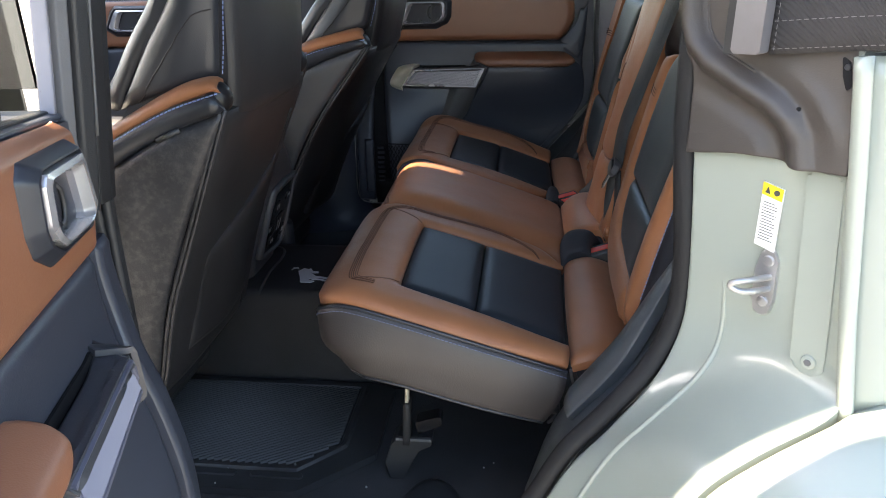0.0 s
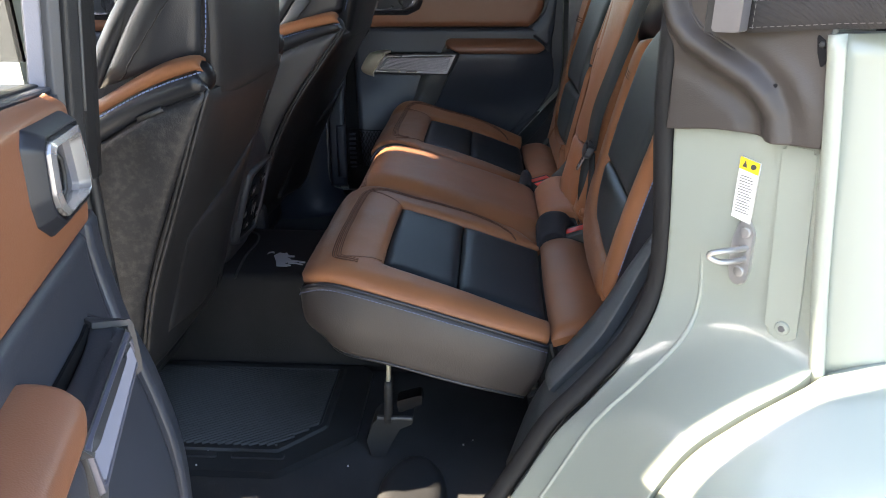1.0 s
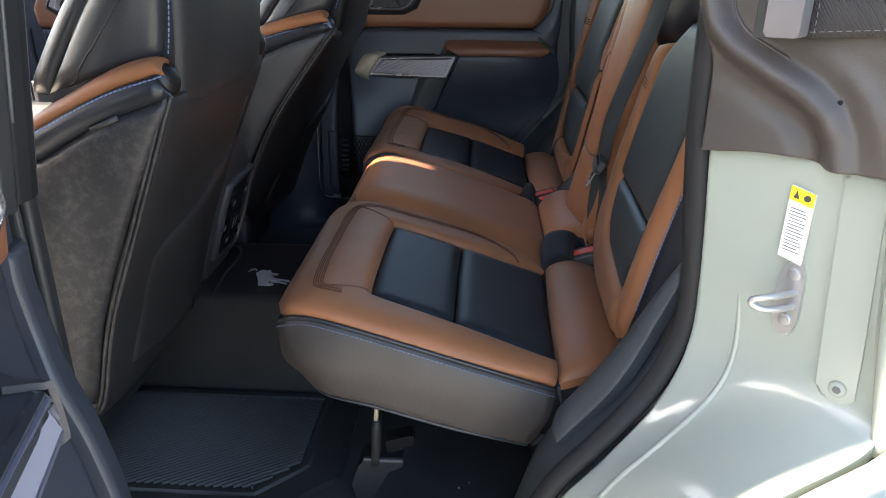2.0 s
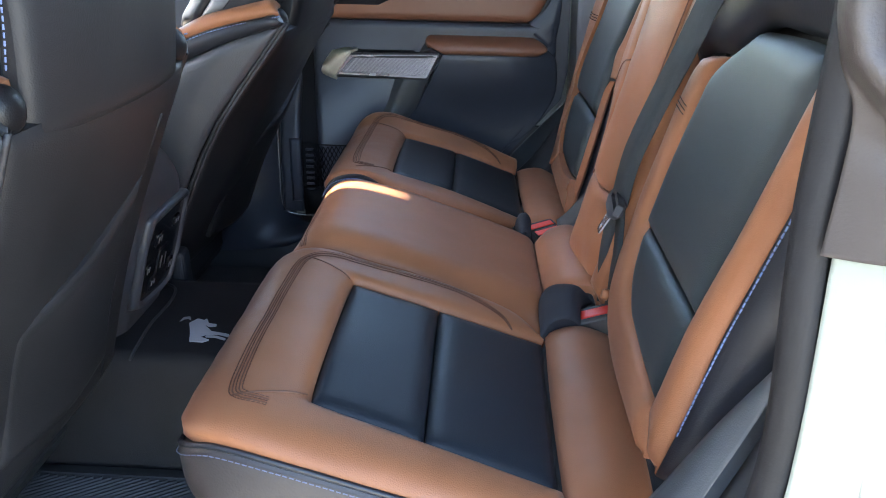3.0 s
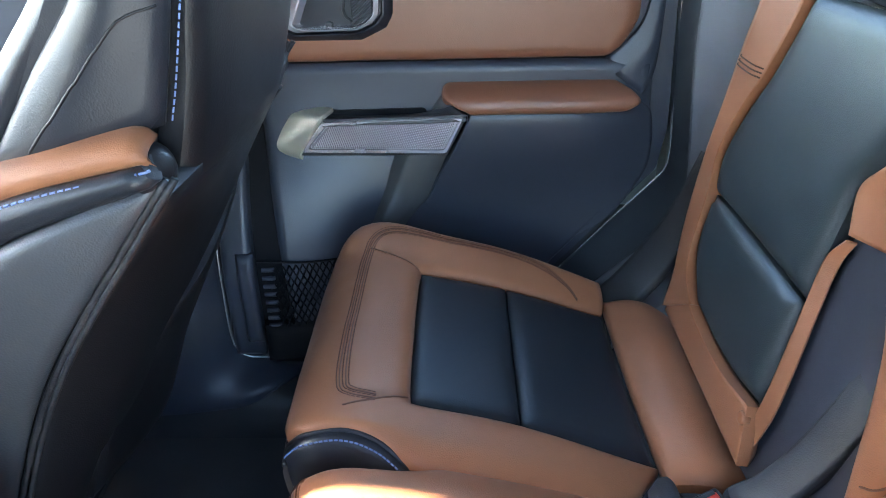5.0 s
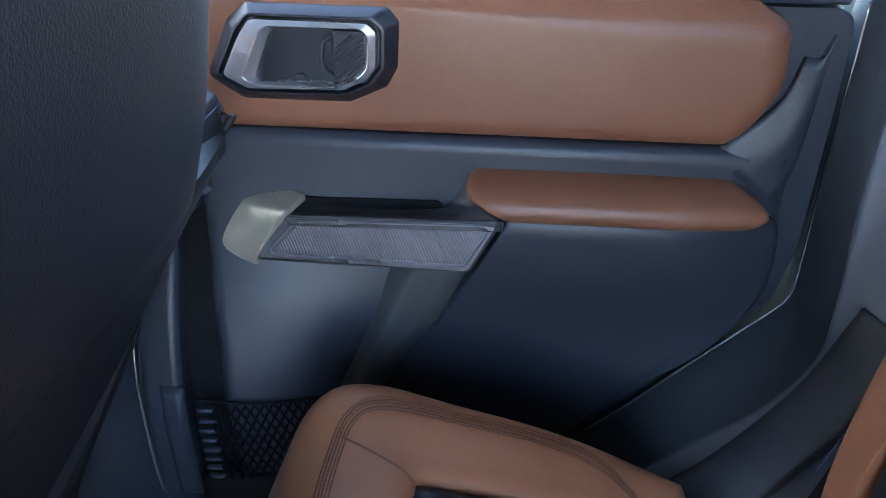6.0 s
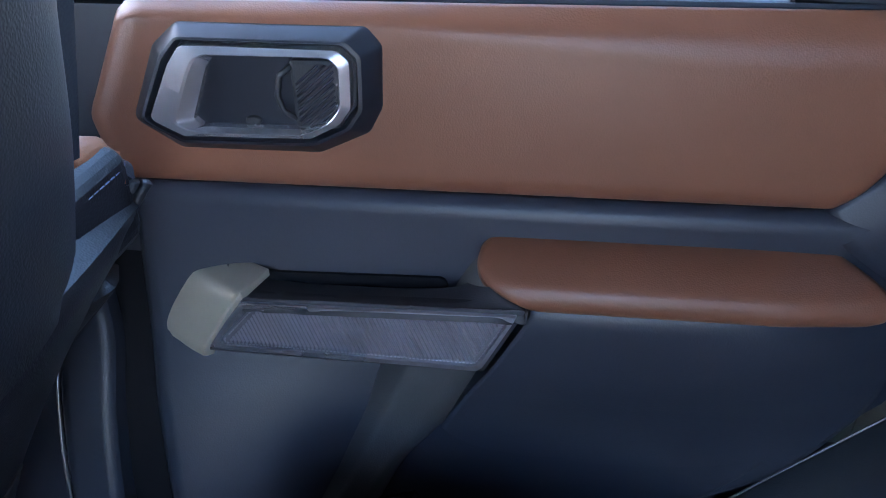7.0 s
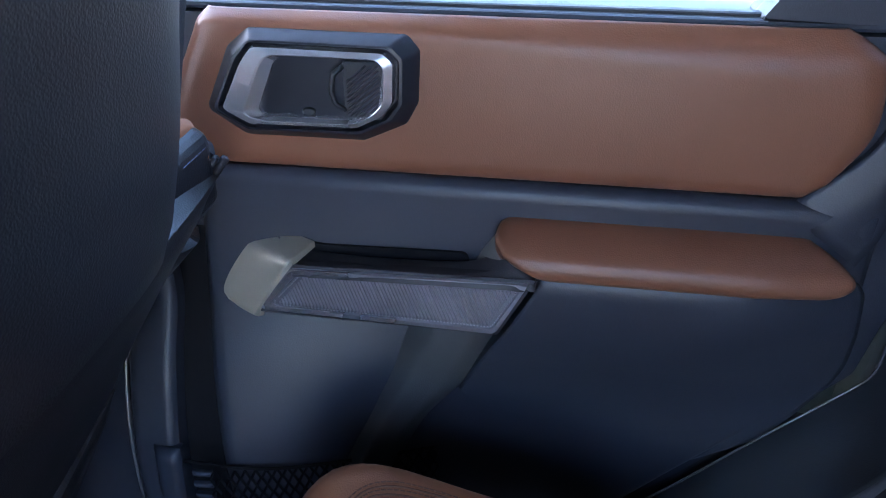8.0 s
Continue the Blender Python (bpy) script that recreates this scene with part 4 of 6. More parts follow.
# cushion latch under the near seat
latch = thing("seat_latch", (0.18, 0.30, 0.0), "seat latch hook and black floor bracket under the cushion", "latch")
sweep("hook", [(0.180, 0.27, 0.27), (0.182, 0.266, 0.21), (0.181, 0.262, 0.148)], [(-0.008, -0.003), (-0.008, 0.003), (0.008, 0.003), (0.008, -0.003)], CHAMP, latch, up=(-1, 0, 0), n=8)
sweep("strap", [(0.181, 0.264, 0.156), (0.180, 0.262, 0.12), (0.178, 0.262, 0.075)], [(-0.014, -0.006), (-0.014, 0.006), (0.014, 0.006), (0.014, -0.006)], DARKPL, latch, up=(-1, 0, 0), n=8)
prism("bracket", rounded([(0.138, 0.030), (0.150, 0.068), (0.162, 0.082), (0.222, 0.080), (0.220, 0.070), (0.198, 0.058), (0.180, 0.022), (0.170, -0.004), (0.146, -0.004)], 0.006), lambda u, v, h: V(u, h, v), 0.256, 0.300, DARKPL, latch, 0.004, seg=3)
box("bracket_edge", (0.158, 0.2535, 0.0785), (0.221, 0.262, 0.0845), GREYPL, latch, 0.002, label="worn grey bracket edge")
prism("bracket_ear", rounded([(0.196, 0.084), (0.238, 0.104), (0.236, 0.122), (0.222, 0.118), (0.192, 0.108)], 0.004), lambda u, v, h: V(u, h, v), 0.268, 0.296, GLOSS, latch, 0.003)
pillow("floor_hump", loop(circle(0.058, 28, 0.10), 28), lambda u, v, h: V(0.228 + u, 0.150 + v, h), 0.020, 0.03, DARKPL, latch, bottom=-0.006)


# ---- front seats ----
def front_seat(y0, y1, dx, lean, label, bow=0.0, side=None, back=None):
    t = thing("front_seat", (-0.3 + dx, (y0 + y1) / 2, 0.0), label, "car seat", "front seats")
    hollow = lambda z: bow * (lambda f: f * f * (3 - 2 * f))(min(max((0.66 - z) / 0.17, 0.0), 1.0))
    X = lambda x, z: x + dx + lean * (z - 0.2) - hollow(z)
    if bow:
        BL, BU, TU = [(-0.255, 0.566), (-0.160, 0.624), (-0.047, 0.669)], [(-0.262, 0.613), (-0.168, 0.657), (-0.062, 0.682)], [(-0.268, 0.624), (-0.181, 0.675), (-0.075, 0.700)]
    else:
        BL, BU, TU = [(-0.232, 0.570), (-0.135, 0.622), (-0.038, 0.661)], [(-0.232, 0.608), (-0.124, 0.662), (-0.050, 0.687)], [(-0.222, 0.629), (-0.117, 0.684), (-0.060, 0.699)]
    lerp = lambda A, B, f: [(a[0] + (b[0] - a[0]) * f, a[1] + (b[1] - a[1]) * f) for a, b in zip(A, B)]
    S = lambda pts, y: [V(X(x, z), y, z) for x, z in pts]
    w = y1 - y0
    # core and seat base
    prism("core", [(-0.40, 0.16), (-0.245, 0.16), (-0.085, 0.62), (-0.068, 0.72), (-0.050, 0.83), (-0.03, 1.02), (-0.11, 1.02), (-0.125, 0.81), (-0.195, 0.66), (-0.30, 0.5)],
          lambda u, v, h: V(X(u, v), h, v), y0 + 0.03, y1 - 0.03, DARK, t, 0.01)
    box("seat_base", (-0.75 + dx, y0 - 0.045, 0.04), (-0.30 + dx, y1 + 0.045, 0.34), DARKPL, t, 0.03)
    box("seat_cushion", (-0.82 + dx, y0 - 0.045, 0.335), (-0.33 + dx, y1 + 0.045, 0.47), DARK, t, 0.03)
    for ya, s, fl in ((y0, -1, True), (y1, 1, False)):
        # side panel, shoulder band, tan shoulder, upper wing
        surf("side_panel", [S([(-0.43, 0.19), (-0.40, 0.35), (-0.34, 0.48), BL[0]], ya - 0.002 * s), S([(-0.32, 0.19), (-0.27, 0.36), (-0.20, 0.50), BL[1]], ya + 0.012 * s),
                            S([(-0.212, 0.215), (-0.178, 0.35), (-0.122, 0.49), BL[2]], ya - 0.002 * s)], 26, 20, side or SUEDE, t, puff=0.006, edge=0.02, flip=fl, thick=0.02, wave=0.0015)
        surf("shoulder_band", [S(BL, ya), S(lerp(BL, BU, 0.5), ya + 0.010 * s), S(BU, ya + 0.003 * s)], 30, 10, DARK, t, puff=0.006, edge=0.014, flip=not fl, thick=0.02)
        BU2 = BU[:2] + [(BU[2][0] - 0.008, BU[2][1] - 0.001), (BU[2][0] + 0.006, BU[2][1] + 0.004)]
        TU2 = TU[:2] + [(TU[2][0] - 0.012, TU[2][1] - 0.001), (BU[2][0] + 0.001, BU[2][1] + 0.011)]
        surf("shoulder_roll", [S(BU2, ya + 0.003 * s), S(lerp(BU2, TU2, 0.6), ya - 0.006 * s), S(TU2, ya - 0.034 * s)], 30, 10, TAN, t, puff=0.006, edge=0.012, flip=not fl, thick=0.02, label="tan leather shoulder roll")
        ce = BU[2]
        wide = bow and s > 0
        if wide:
            cx = X(ce[0], ce[1])
            box("shoulder_corner", (cx - 0.045, ya - 0.075, 0.628), (cx + 0.012, ya + 0.006, 0.693), DEEP, t, 0.014, seg=5)
            stitches("stitching", [V(cx + 0.0115, ya - 0.045, 0.679), V(cx + 0.0115, ya - 0.012, 0.679), V(cx + 0.008, ya + 0.002, 0.679), V(cx - 0.002, ya + 0.0055, 0.679), V(cx - 0.03, ya + 0.006, 0.679)], FINESTITCH, t, step=0.0058, size=(0.0040, 0.0008, 0.0008))
        else:
            cv_, cf_ = [], []
            for a in range(11):
                for b in range(16):
                    th, ph = math.pi * a / 10, 2 * math.pi * b / 16
                    cv_.append(V(X(ce[0], ce[1]) - 0.004 + 0.021 * math.sin(th) * math.cos(ph), ya - 0.018 * s + 0.023 * math.sin(th) * math.sin(ph), ce[1] - 0.012 + 0.023 * math.cos(th)))
            for a in range(10):
                for b in range(16):
                    cf_.append((a * 16 + b, a * 16 + (b + 1) % 16, (a + 1) * 16 + (b + 1) % 16, (a + 1) * 16 + b))
            mk("shoulder_corner", cv_, cf_, DEEP, t)
        stitches("stitching", [V(X(a, b), ya + (0.004 + 0.006) * s, b) for a, b in [(p[0], p[1] - 0.004) for p in BU] + ([] if wide else [(ce[0] + 0.010, ce[1] - 0.001)])], STITCH, t, step=0.0065, size=(0.0046, 0.0011, 0.0011), up=(0, s, 0.3), lift=0.0015)
        wing = surf("wing", [S([(-0.208, 0.655), (-0.155, 0.74), (-0.105, 0.81), (-0.075, 0.90), (-0.06, 1.02)], ya - 0.034 * s), S([(-0.15, 0.675), (-0.105, 0.75), (-0.075, 0.82), (-0.055, 0.90), (-0.04, 1.02)], ya - 0.022 * s),
                      S([(-0.056, 0.700), (-0.050, 0.74), (-0.042, 0.80), (-0.03, 0.88), (-0.01, 1.02)], ya - 0.036 * s)], 26, 14, DARK, t, puff=0.008, edge=0.02, flip=fl, thick=0.02, wave=0.0004)
        tube("wing_seam", drape(wing, S([(-0.172, 0.664), (-0.125, 0.722), (-0.085, 0.774), (-0.070, 0.786), (-0.046, 0.790)], ya - 0.020 * s), 0.0003, 24), 0.0012, DEEP, t, k=6)
        surf("front_bolster", [S([(-0.208, 0.655), (-0.155, 0.74), (-0.105, 0.81), (-0.075, 0.90), (-0.06, 1.02)], ya - 0.034 * s), S([(-0.235, 0.655), (-0.182, 0.74), (-0.132, 0.81), (-0.10, 0.90), (-0.085, 1.02)], ya - 0.045 * s),
                               S([(-0.25, 0.655), (-0.195, 0.74), (-0.15, 0.81), (-0.12, 0.90), (-0.10, 1.02)], ya - 0.085 * s)], 24, 10, DARK, t, puff=0.006, edge=0.015, flip=not fl, thick=0.015)
        if not wide:
            stitches("stitching", [p + V(0.004, 0.001 * s, 0) for p in S([(-0.054, 0.705), (-0.048, 0.74), (-0.040, 0.80), (-0.028, 0.88)], ya - 0.034 * s)], STITCH, t, step=0.0065, size=(0.0044, 0.0008, 0.0008), up=(0.7, s * 0.7, 0), lift=0.003)
        for o in ((0.0, 0.007) if bow or s < 0 else (-0.010,)):
            tube("piping", [p + V(o, -0.002 * s, 0) for p in S([(-0.225, 0.195), (-0.207, 0.222), (-0.172, 0.35), (-0.116, 0.49), (-0.046, BL[2][1])], ya)], 0.0034, SUEDE, t, n=30, k=6)
    # rear face: shell, pocket and ridges
    R = lambda f, z, o=0.0: V(X(0, z) + table(z, [(0.16, -0.232), (0.22, -0.208), (0.36, -0.168), (0.50, -0.112), (0.655, -0.044), (0.72, -0.040), (0.80, -0.034), (0.90, -0.020), (1.02, 0.0)]) + o, y0 + w * f, z)
    BK = [(0.18, bow * 0.4), (0.36, bow), (0.50, bow * 0.9), (0.66, 0.0)]
    surf("back_panel", [[R(0.012, z) for z in (0.18, 0.36, 0.50, 0.655)], [R(0.25, z, 0.010 + o) for z, o in BK], [R(0.75, z, 0.010 + o) for z, o in BK], [R(0.988, z) for z in (0.18, 0.36, 0.50, 0.655)]],
         26, 30, back or SEATBACK, t, puff=0.006, edge=0.02, flip=True, thick=0.02, label="black leather seat back panel")
    surf("upper_back", [[R(0.09, z) for z in (0.635, 0.72, 0.80, 0.90, 1.02)], [R(0.3, z, 0.012) for z in (0.635, 0.72, 0.80, 0.90, 1.02)], [R(0.7, z, 0.012) for z in (0.635, 0.72, 0.80, 0.90, 1.02)], [R(0.885 if bow else 0.91, z, -0.014 if bow else 0.0) for z in (0.635, 0.72, 0.80, 0.90, 1.02)]],
         26, 30, back or SEATBACK, t, puff=0.010, edge=0.025, flip=True, thick=0.02)
    surf("map_pocket", [[R(0.18, z, 0.012 + bow * 0.8) for z in (0.24, 0.33, 0.42)], [R(0.5, z, 0.024 + bow * 1.1) for z in (0.23, 0.34, 0.46)], [R(0.80, z, 0.016 + bow * 0.8) for z in (0.24, 0.36, 0.52)]], 18, 20, back or SEATBACK, t, puff=0.004, edge=0.012, flip=True, thick=0.008)
    for f0 in ((0.84, 0.965) if bow else (0.815,)):
        tube("piping", [R(f0, z, 0.012) for z in (0.20, 0.30, 0.40, 0.50, 0.60)], 0.004 if bow else 0.003, back or SEATBACK, t, n=24, k=6)
    if bow:
        surf("inner_ridge", [[R(0.86, z, 0.008) for z in (0.20, 0.36, 0.50, 0.62)], [R(0.91, z, 0.018) for z in (0.20, 0.36, 0.50, 0.62)], [R(0.96, z, 0.008) for z in (0.20, 0.36, 0.50, 0.62)]], 20, 8, back or SEATBACK, t, flip=True, thick=0.01)
        # rounded cover of the backrest hinge at the foot of the inner side
        box("hinge_cover", (-0.228, y0 - 0.030, 0.165), (-0.196, y0 + 0.012, 0.256), DARK, t, 0.012, seg=4)
    if not bow:
        sweep("tag", [V(X(-0.138, 0.62), y0 - 0.0125, 0.621), V(X(-0.101, 0.635), y0 - 0.0125, 0.637)], [(-0.0035, -0.001), (-0.0035, 0.0012), (0.0035, 0.0012), (0.0035, -0.001)], DARKPL, t, up=(0, -1, 0), label="small grey side tag")
    return t


front_seat(0.19, 0.585, 0.0, 0.0, "black leather front seat with tan shoulder rolls, by the open door")
front_seat(0.862, 1.318, 0.008, 0.12, "black leather front seat with tan shoulder rolls, smooth side", 0.042, SIDE, DEEP)

# centre console between the front seats
console = thing("centre_console", (-0.35, MID, 0.2), "dark grey rounded centre console with black power socket panel", "console")
# a tall pod: plan sections from the foot to the crown (height, rear face, near side, far side)
POD = []
for z, xf, ya, yb in ((0.19, -0.221, 0.600, 0.782), (0.26, -0.199, 0.586, 0.783), (0.33, -0.176, 0.574, 0.782), (0.395, -0.154, 0.570, 0.778), (0.435, -0.146, 0.570, 0.768),
                      (0.475, -0.152, 0.576, 0.752), (0.515, -0.172, 0.590, 0.730), (0.545, -0.202, 0.610, 0.712), (0.560, -0.245, 0.630, 0.700)):
    POD.append([(-0.62, ya - 0.01, z), (-0.36, ya - 0.008, z), (xf - 0.075, ya, z), (xf - 0.026, ya + 0.008, z), (xf - 0.004, ya + 0.030, z), (xf, ya + 0.058, z),
                (xf, yb - 0.034, z), (xf - 0.004, yb - 0.012, z), (xf - 0.022, yb, z), (xf - 0.075, yb + 0.018, z), (-0.36, 0.845, z), (-0.62, 0.845, z)])
surf("body", POD, 96, 44, COVER, console, sides="", thick=0.02, flip=False)
rearface = lambda u, v, h: V(-0.1505 + 0.32 * (v - 0.40) + h, u, v)
SOCK = rounded([(0.772, 0.391), (0.700, 0.389), (0.650, 0.387), (0.636, 0.352), (0.640, 0.262), (0.655, 0.250), (0.735, 0.240), (0.768, 0.243), (0.779, 0.300)], [0.006, 0.03, 0.012, 0.02, 0.012, 0.01, 0.02, 0.012, 0.03])
prism("socket_panel", SOCK, rearface, -0.002, 0.003, GLOSS, console, 0.001)
LIPO = rounded([(0.776, 0.408), (0.690, 0.412), (0.624, 0.408), (0.616, 0.360), (0.620, 0.250), (0.650, 0.236), (0.735, 0.230), (0.774, 0.233), (0.785, 0.300)], [0.006, 0.03, 0.012, 0.02, 0.012, 0.01, 0.02, 0.012, 0.03])
ring("panel_lip", LIPO, inset(loop(SOCK, 96), -0.001), [(0, -0.006), (0.12, 0.004), (0.35, 0.009), (0.55, 0.009), (1, 0.0035), (1, -0.004)], rearface, COVER, console, sharp=False)
for (u, v, a, b) in ((0.750, 0.358, 0.012, 0.009), (0.684, 0.350, 0.012, 0.012), (0.716, 0.298, 0.020, 0.026), (0.757, 0.272, 0.010, 0.012), (0.655, 0.306, 0.009, 0.012), (0.686, 0.270, 0.012, 0.010)):
    sk = prism("socket", rounded([(u - a, v - b), (u + a, v - b), (u + a, v + b), (u - a, v + b)], 0.004), rearface, 0.002, 0.0052, GLOSS, console, 0.001)
    # short pale bars stand for the glints on the glossy sockets
    for k in (-0.4, 0.4):
        prism("socket_glint", [(u + a * k - 0.0012, v - b * 0.45), (u + a * k + 0.0012, v - b * 0.45), (u + a * k + 0.0012, v + b * 0.45), (u + a * k - 0.0012, v + b * 0.45)], rearface, 0.0050, 0.0060, BRACKET, sk, 0.0)


# ---- doors ----
def door(m, label, tint=False, net=True, cap=None, face=None, pane=(-0.10, 0.48)):
    """A side door, built flat: x along the vehicle, y inwards from its inner face, z up; m lays it into the world."""
    base = m @ V(-0.10, 0, 0.05)
    t = thing("car_door", base, label, "car door", "doors")
    Frame.m = m
    P = lambda u, v, h: V(u, h, v)
    # the card swells inwards towards the foot of its front half
    SWELL = [(0.03, 0.095), (0.20, 0.095), (0.30, 0.092), (0.34, 0.085), (0.42, 0.060), (0.50, 0.024), (0.56, 0.005), (0.60, 0.0), (0.80, 0.0)]

    def swell(u, v):
        f = min(max((u + 0.08) / 0.36, 0.0), 1.0)
        return table(v, SWELL) * (1 - f * f * (3 - 2 * f)) * (1.0 if net else 0.72) if net or cap else 0.0
    K = lambda u, v, h: V(u, h + swell(u, v), v)
    CARD = [(-0.145, 0.12), (0.27, 0.12), (0.33, 0.185), (0.42, 0.280), (0.48, 0.348), (0.552, 0.433), (0.562, 0.50), (0.555, 0.66), (0.550, 0.742), (-0.12, 0.742), (-0.143, 0.60)]
    prism("door_card", rounded(CARD, 0.02), P, -0.075, 0.0, PLASTIC, t, 0.003, seg=2)
    prism("outer_skin", rounded([(-0.16, -0.08), (0.19, -0.08), (0.36, 0.20), (0.46, 0.28), (0.53, 0.34), (0.58, 0.44), (0.575, 0.745), (-0.14, 0.745)], 0.03), P, -0.13, -0.078, PAINT, t, 0.006)
    VS = (0.612, 0.58, 0.53, 0.48, 0.43, 0.38, 0.34, 0.29, 0.24, 0.19, 0.15)
    left = lambda v: -0.058 if v > 0.53 else -0.058 + 0.016 * (0.53 - v) / 0.2
    right = lambda v: table(v, [(0.15, 0.275), (0.225, 0.35), (0.315, 0.43), (0.35, 0.462), (0.42, 0.520), (0.45, 0.530), (0.60, 0.527), (0.62, 0.527)])
    surf("lower_panel", [[K(left(v) + (right(v) - left(v)) * i / 12, v, 0.008) for i in range(13)] for v in VS], 70, 60, PLASTIC, t, puff=0.008, edge=0.012, thick=0.03, flip=False)
    surf("front_band", [[K(a + (-0.010 if v > 0.5 else 0), v, 0.006) for v in VS] for a in (-0.137, -0.112, -0.088)], 60, 8, PLASTIC, t, puff=0.006, edge=0.008, thick=0.03, flip=True)
    # groove floor, with its shade put into the near-black colour
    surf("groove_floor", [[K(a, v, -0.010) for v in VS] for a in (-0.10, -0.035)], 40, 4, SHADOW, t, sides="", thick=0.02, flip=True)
    # thin edge lines whose glossy highlight is put into the pale metal colour
    tube("front_lip", [K(-0.143, v, 0.002) for v in (0.60, 0.50, 0.42, 0.34, 0.26, 0.18)] + [K(-0.132, 0.150, 0.002), K(-0.10, 0.140, 0.002), K(0.0, 0.138, 0.002), K(0.20, 0.138, 0.002)], 0.0017, STRIP, t, n=60, k=6)
    tube("edge_strip", [P(u, v, 0.0060) for u, v in ((0.554, 0.75), (0.559, 0.66), (0.564, 0.566), (0.5685, 0.47), (0.5675, 0.442), (0.560, 0.428), (0.539, 0.404), (0.481, 0.340), (0.421, 0.272), (0.335, 0.180))], 0.0012, STRIP, t, n=60, k=6)
    # belt line, window
    box("belt_cap", (-0.125, -0.078, 0.7435), (0.545, -0.004, 0.7500), PLASTIC, t, 0.003)
    box("belt_seal", (-0.12, -0.028, 0.7490), (0.41, -0.014, 0.7530), DARKPL, t, 0.003)
    prism("window_corner", rounded([(0.400, 0.747), (0.455, 0.83), (0.47, 0.86), (0.55, 0.86), (0.548, 0.747)], 0.004), P, -0.05, -0.005, PLASTIC, t, 0.004)
    g = box("window_pane", (pane[0], -0.034, 0.748), (pane[1], -0.029, 1.15), TINT if tint else GLASS, t, 0.0)
    # dark panes cast full shadow, added to keep sun off what lies behind
    g.visible_shadow = tint
    # tan pad
    PADO = [(0.6125, -0.0655, 0.457), (0.618, -0.0675, 0.464), (0.628, -0.0690, 0.477), (0.650, -0.0715, 0.491), (0.666, -0.0730, 0.4985), (0.682, -0.0650, 0.5005), (0.702, -0.0545, 0.499), (0.727, -0.0415, 0.494), (0.740, -0.0345, 0.477), (0.7485, -0.0255, 0.461)]

    def pad_h(u, v, a, b_):
        d = min((u - a) * 0.86, (b_ - u) * 0.80, v - 0.6125)
        f = min(max(d / 0.020, 0.0), 1.0)
        top = 0.012 + 0.022 * min(max((u - 0.10) / 0.30, 0.0), 1.0)
        g = min(max((0.7485 - v) / top, 0.0), 1.0)
        return 0.002 + 0.0185 * math.sqrt(max(1 - (1 - f) ** 2, 0.0)) * (0.25 + 0.75 * (1 - (1 - g) ** 2)) + 0.0015 * math.sin(math.pi * min(max((v - 0.6125) / 0.136, 0), 1))
    PADR = [[table(0.6125 + 0.136 * j / 34, [(r[0], r[k]) for r in PADO]) for k in (1, 2)] for j in range(35)]
    surf("upper_pad", [[(lambda u, v: P(u, v, pad_h(u, v, a, b_)))(a + (b_ - a) * (0.5 - 0.5 * math.cos(math.pi * i / 40)), 0.6125 + 0.136 * j / 34) for i in range(41)] for j, (a, b_) in enumerate(PADR)], 120, 60, DOORTAN, t, sides="", thick=0.006, flip=True, label="tan leather upper door pad")
    # inner release: bezel, bright lever ring, finger recess
    BEZ = rounded([(-0.0325, 0.6690), (0.0005, 0.6470), (0.103, 0.6470), (0.1400, 0.6640), (0.1500, 0.6830), (0.1515, 0.7250), (0.1415, 0.7365), (0.0130, 0.7375), (-0.0065, 0.7220)], 0.007, 4)
    CHR = rounded([(-0.0155, 0.6735), (0.009, 0.6605), (0.101, 0.6620), (0.1225, 0.6730), (0.1320, 0.6850), (0.1335, 0.7180), (0.1245, 0.7265), (0.0180, 0.7275), (0.0065, 0.7140)], 0.006, 4)
    OPN = rounded([(0.0165, 0.6730), (0.0225, 0.6685), (0.095, 0.6690), (0.1120, 0.6775), (0.1190, 0.6870), (0.1205, 0.7125), (0.1155, 0.7180), (0.0410, 0.7180), (0.0330, 0.7110)], 0.004, 4)
    bez = ring("release_bezel", BEZ, CHR, [(0, 0.008), (0, 0.0185), (0.05, 0.0215), (0.12, 0.0240), (0.70, 0.0335), (0.84, 0.0340), (0.93, 0.0315), (1, 0.0225), (1, 0.014)], P, RECESS, t, 180, "black release bezel")
    ring("release_lever", inset(loop(CHR, 120), 0.0015), OPN, [(0, 0.018), (0, 0.0330), (0.05, 0.0360), (0.60, 0.0385), (0.68, 0.0380), (0.92, 0.0325), (1, 0.0300), (1, 0.0225)], P, CHROME, bez, 180, "bright metal release lever")
    prism("recess", CHR, P, 0.018, 0.0240, RECESS, bez, 0.0)
    box("finger_pad", (0.090, 0.020, 0.669), (0.122, 0.032, 0.717), DARKPL, bez, 0.003)
    for k in range(13):
        c = -0.022 + 0.0042 * k
        u0, v0 = 0.0935, 0.672 + c
        u1, v1 = 0.1195, 0.672 + c + 0.022
        if v0 < 0.672:
            u0, v0 = u0 + (0.672 - v0) * 0.026 / 0.022, 0.672
        if v1 > 0.714:
            u1, v1 = u1 - (v1 - 0.714) * 0.026 / 0.022, 0.714
        if u1 - u0 > 0.004:
            sweep("pad_rib", [P(u0, v0, 0.0322), P(u1, v1, 0.0322)], [(-0.0009, 0), (0, 0.0012), (0.0009, 0)], PLASTIC, bez, up=(0, 1, 0))
    sweep("pad_hook", [P(0.091, 0.712, 0.030), P(0.083, 0.706, 0.032), P(0.080, 0.692, 0.032), P(0.083, 0.682, 0.032), P(0.091, 0.676, 0.030)], circle(0.0022, 6), DARKPL, bez, up=(0, 1, 0))
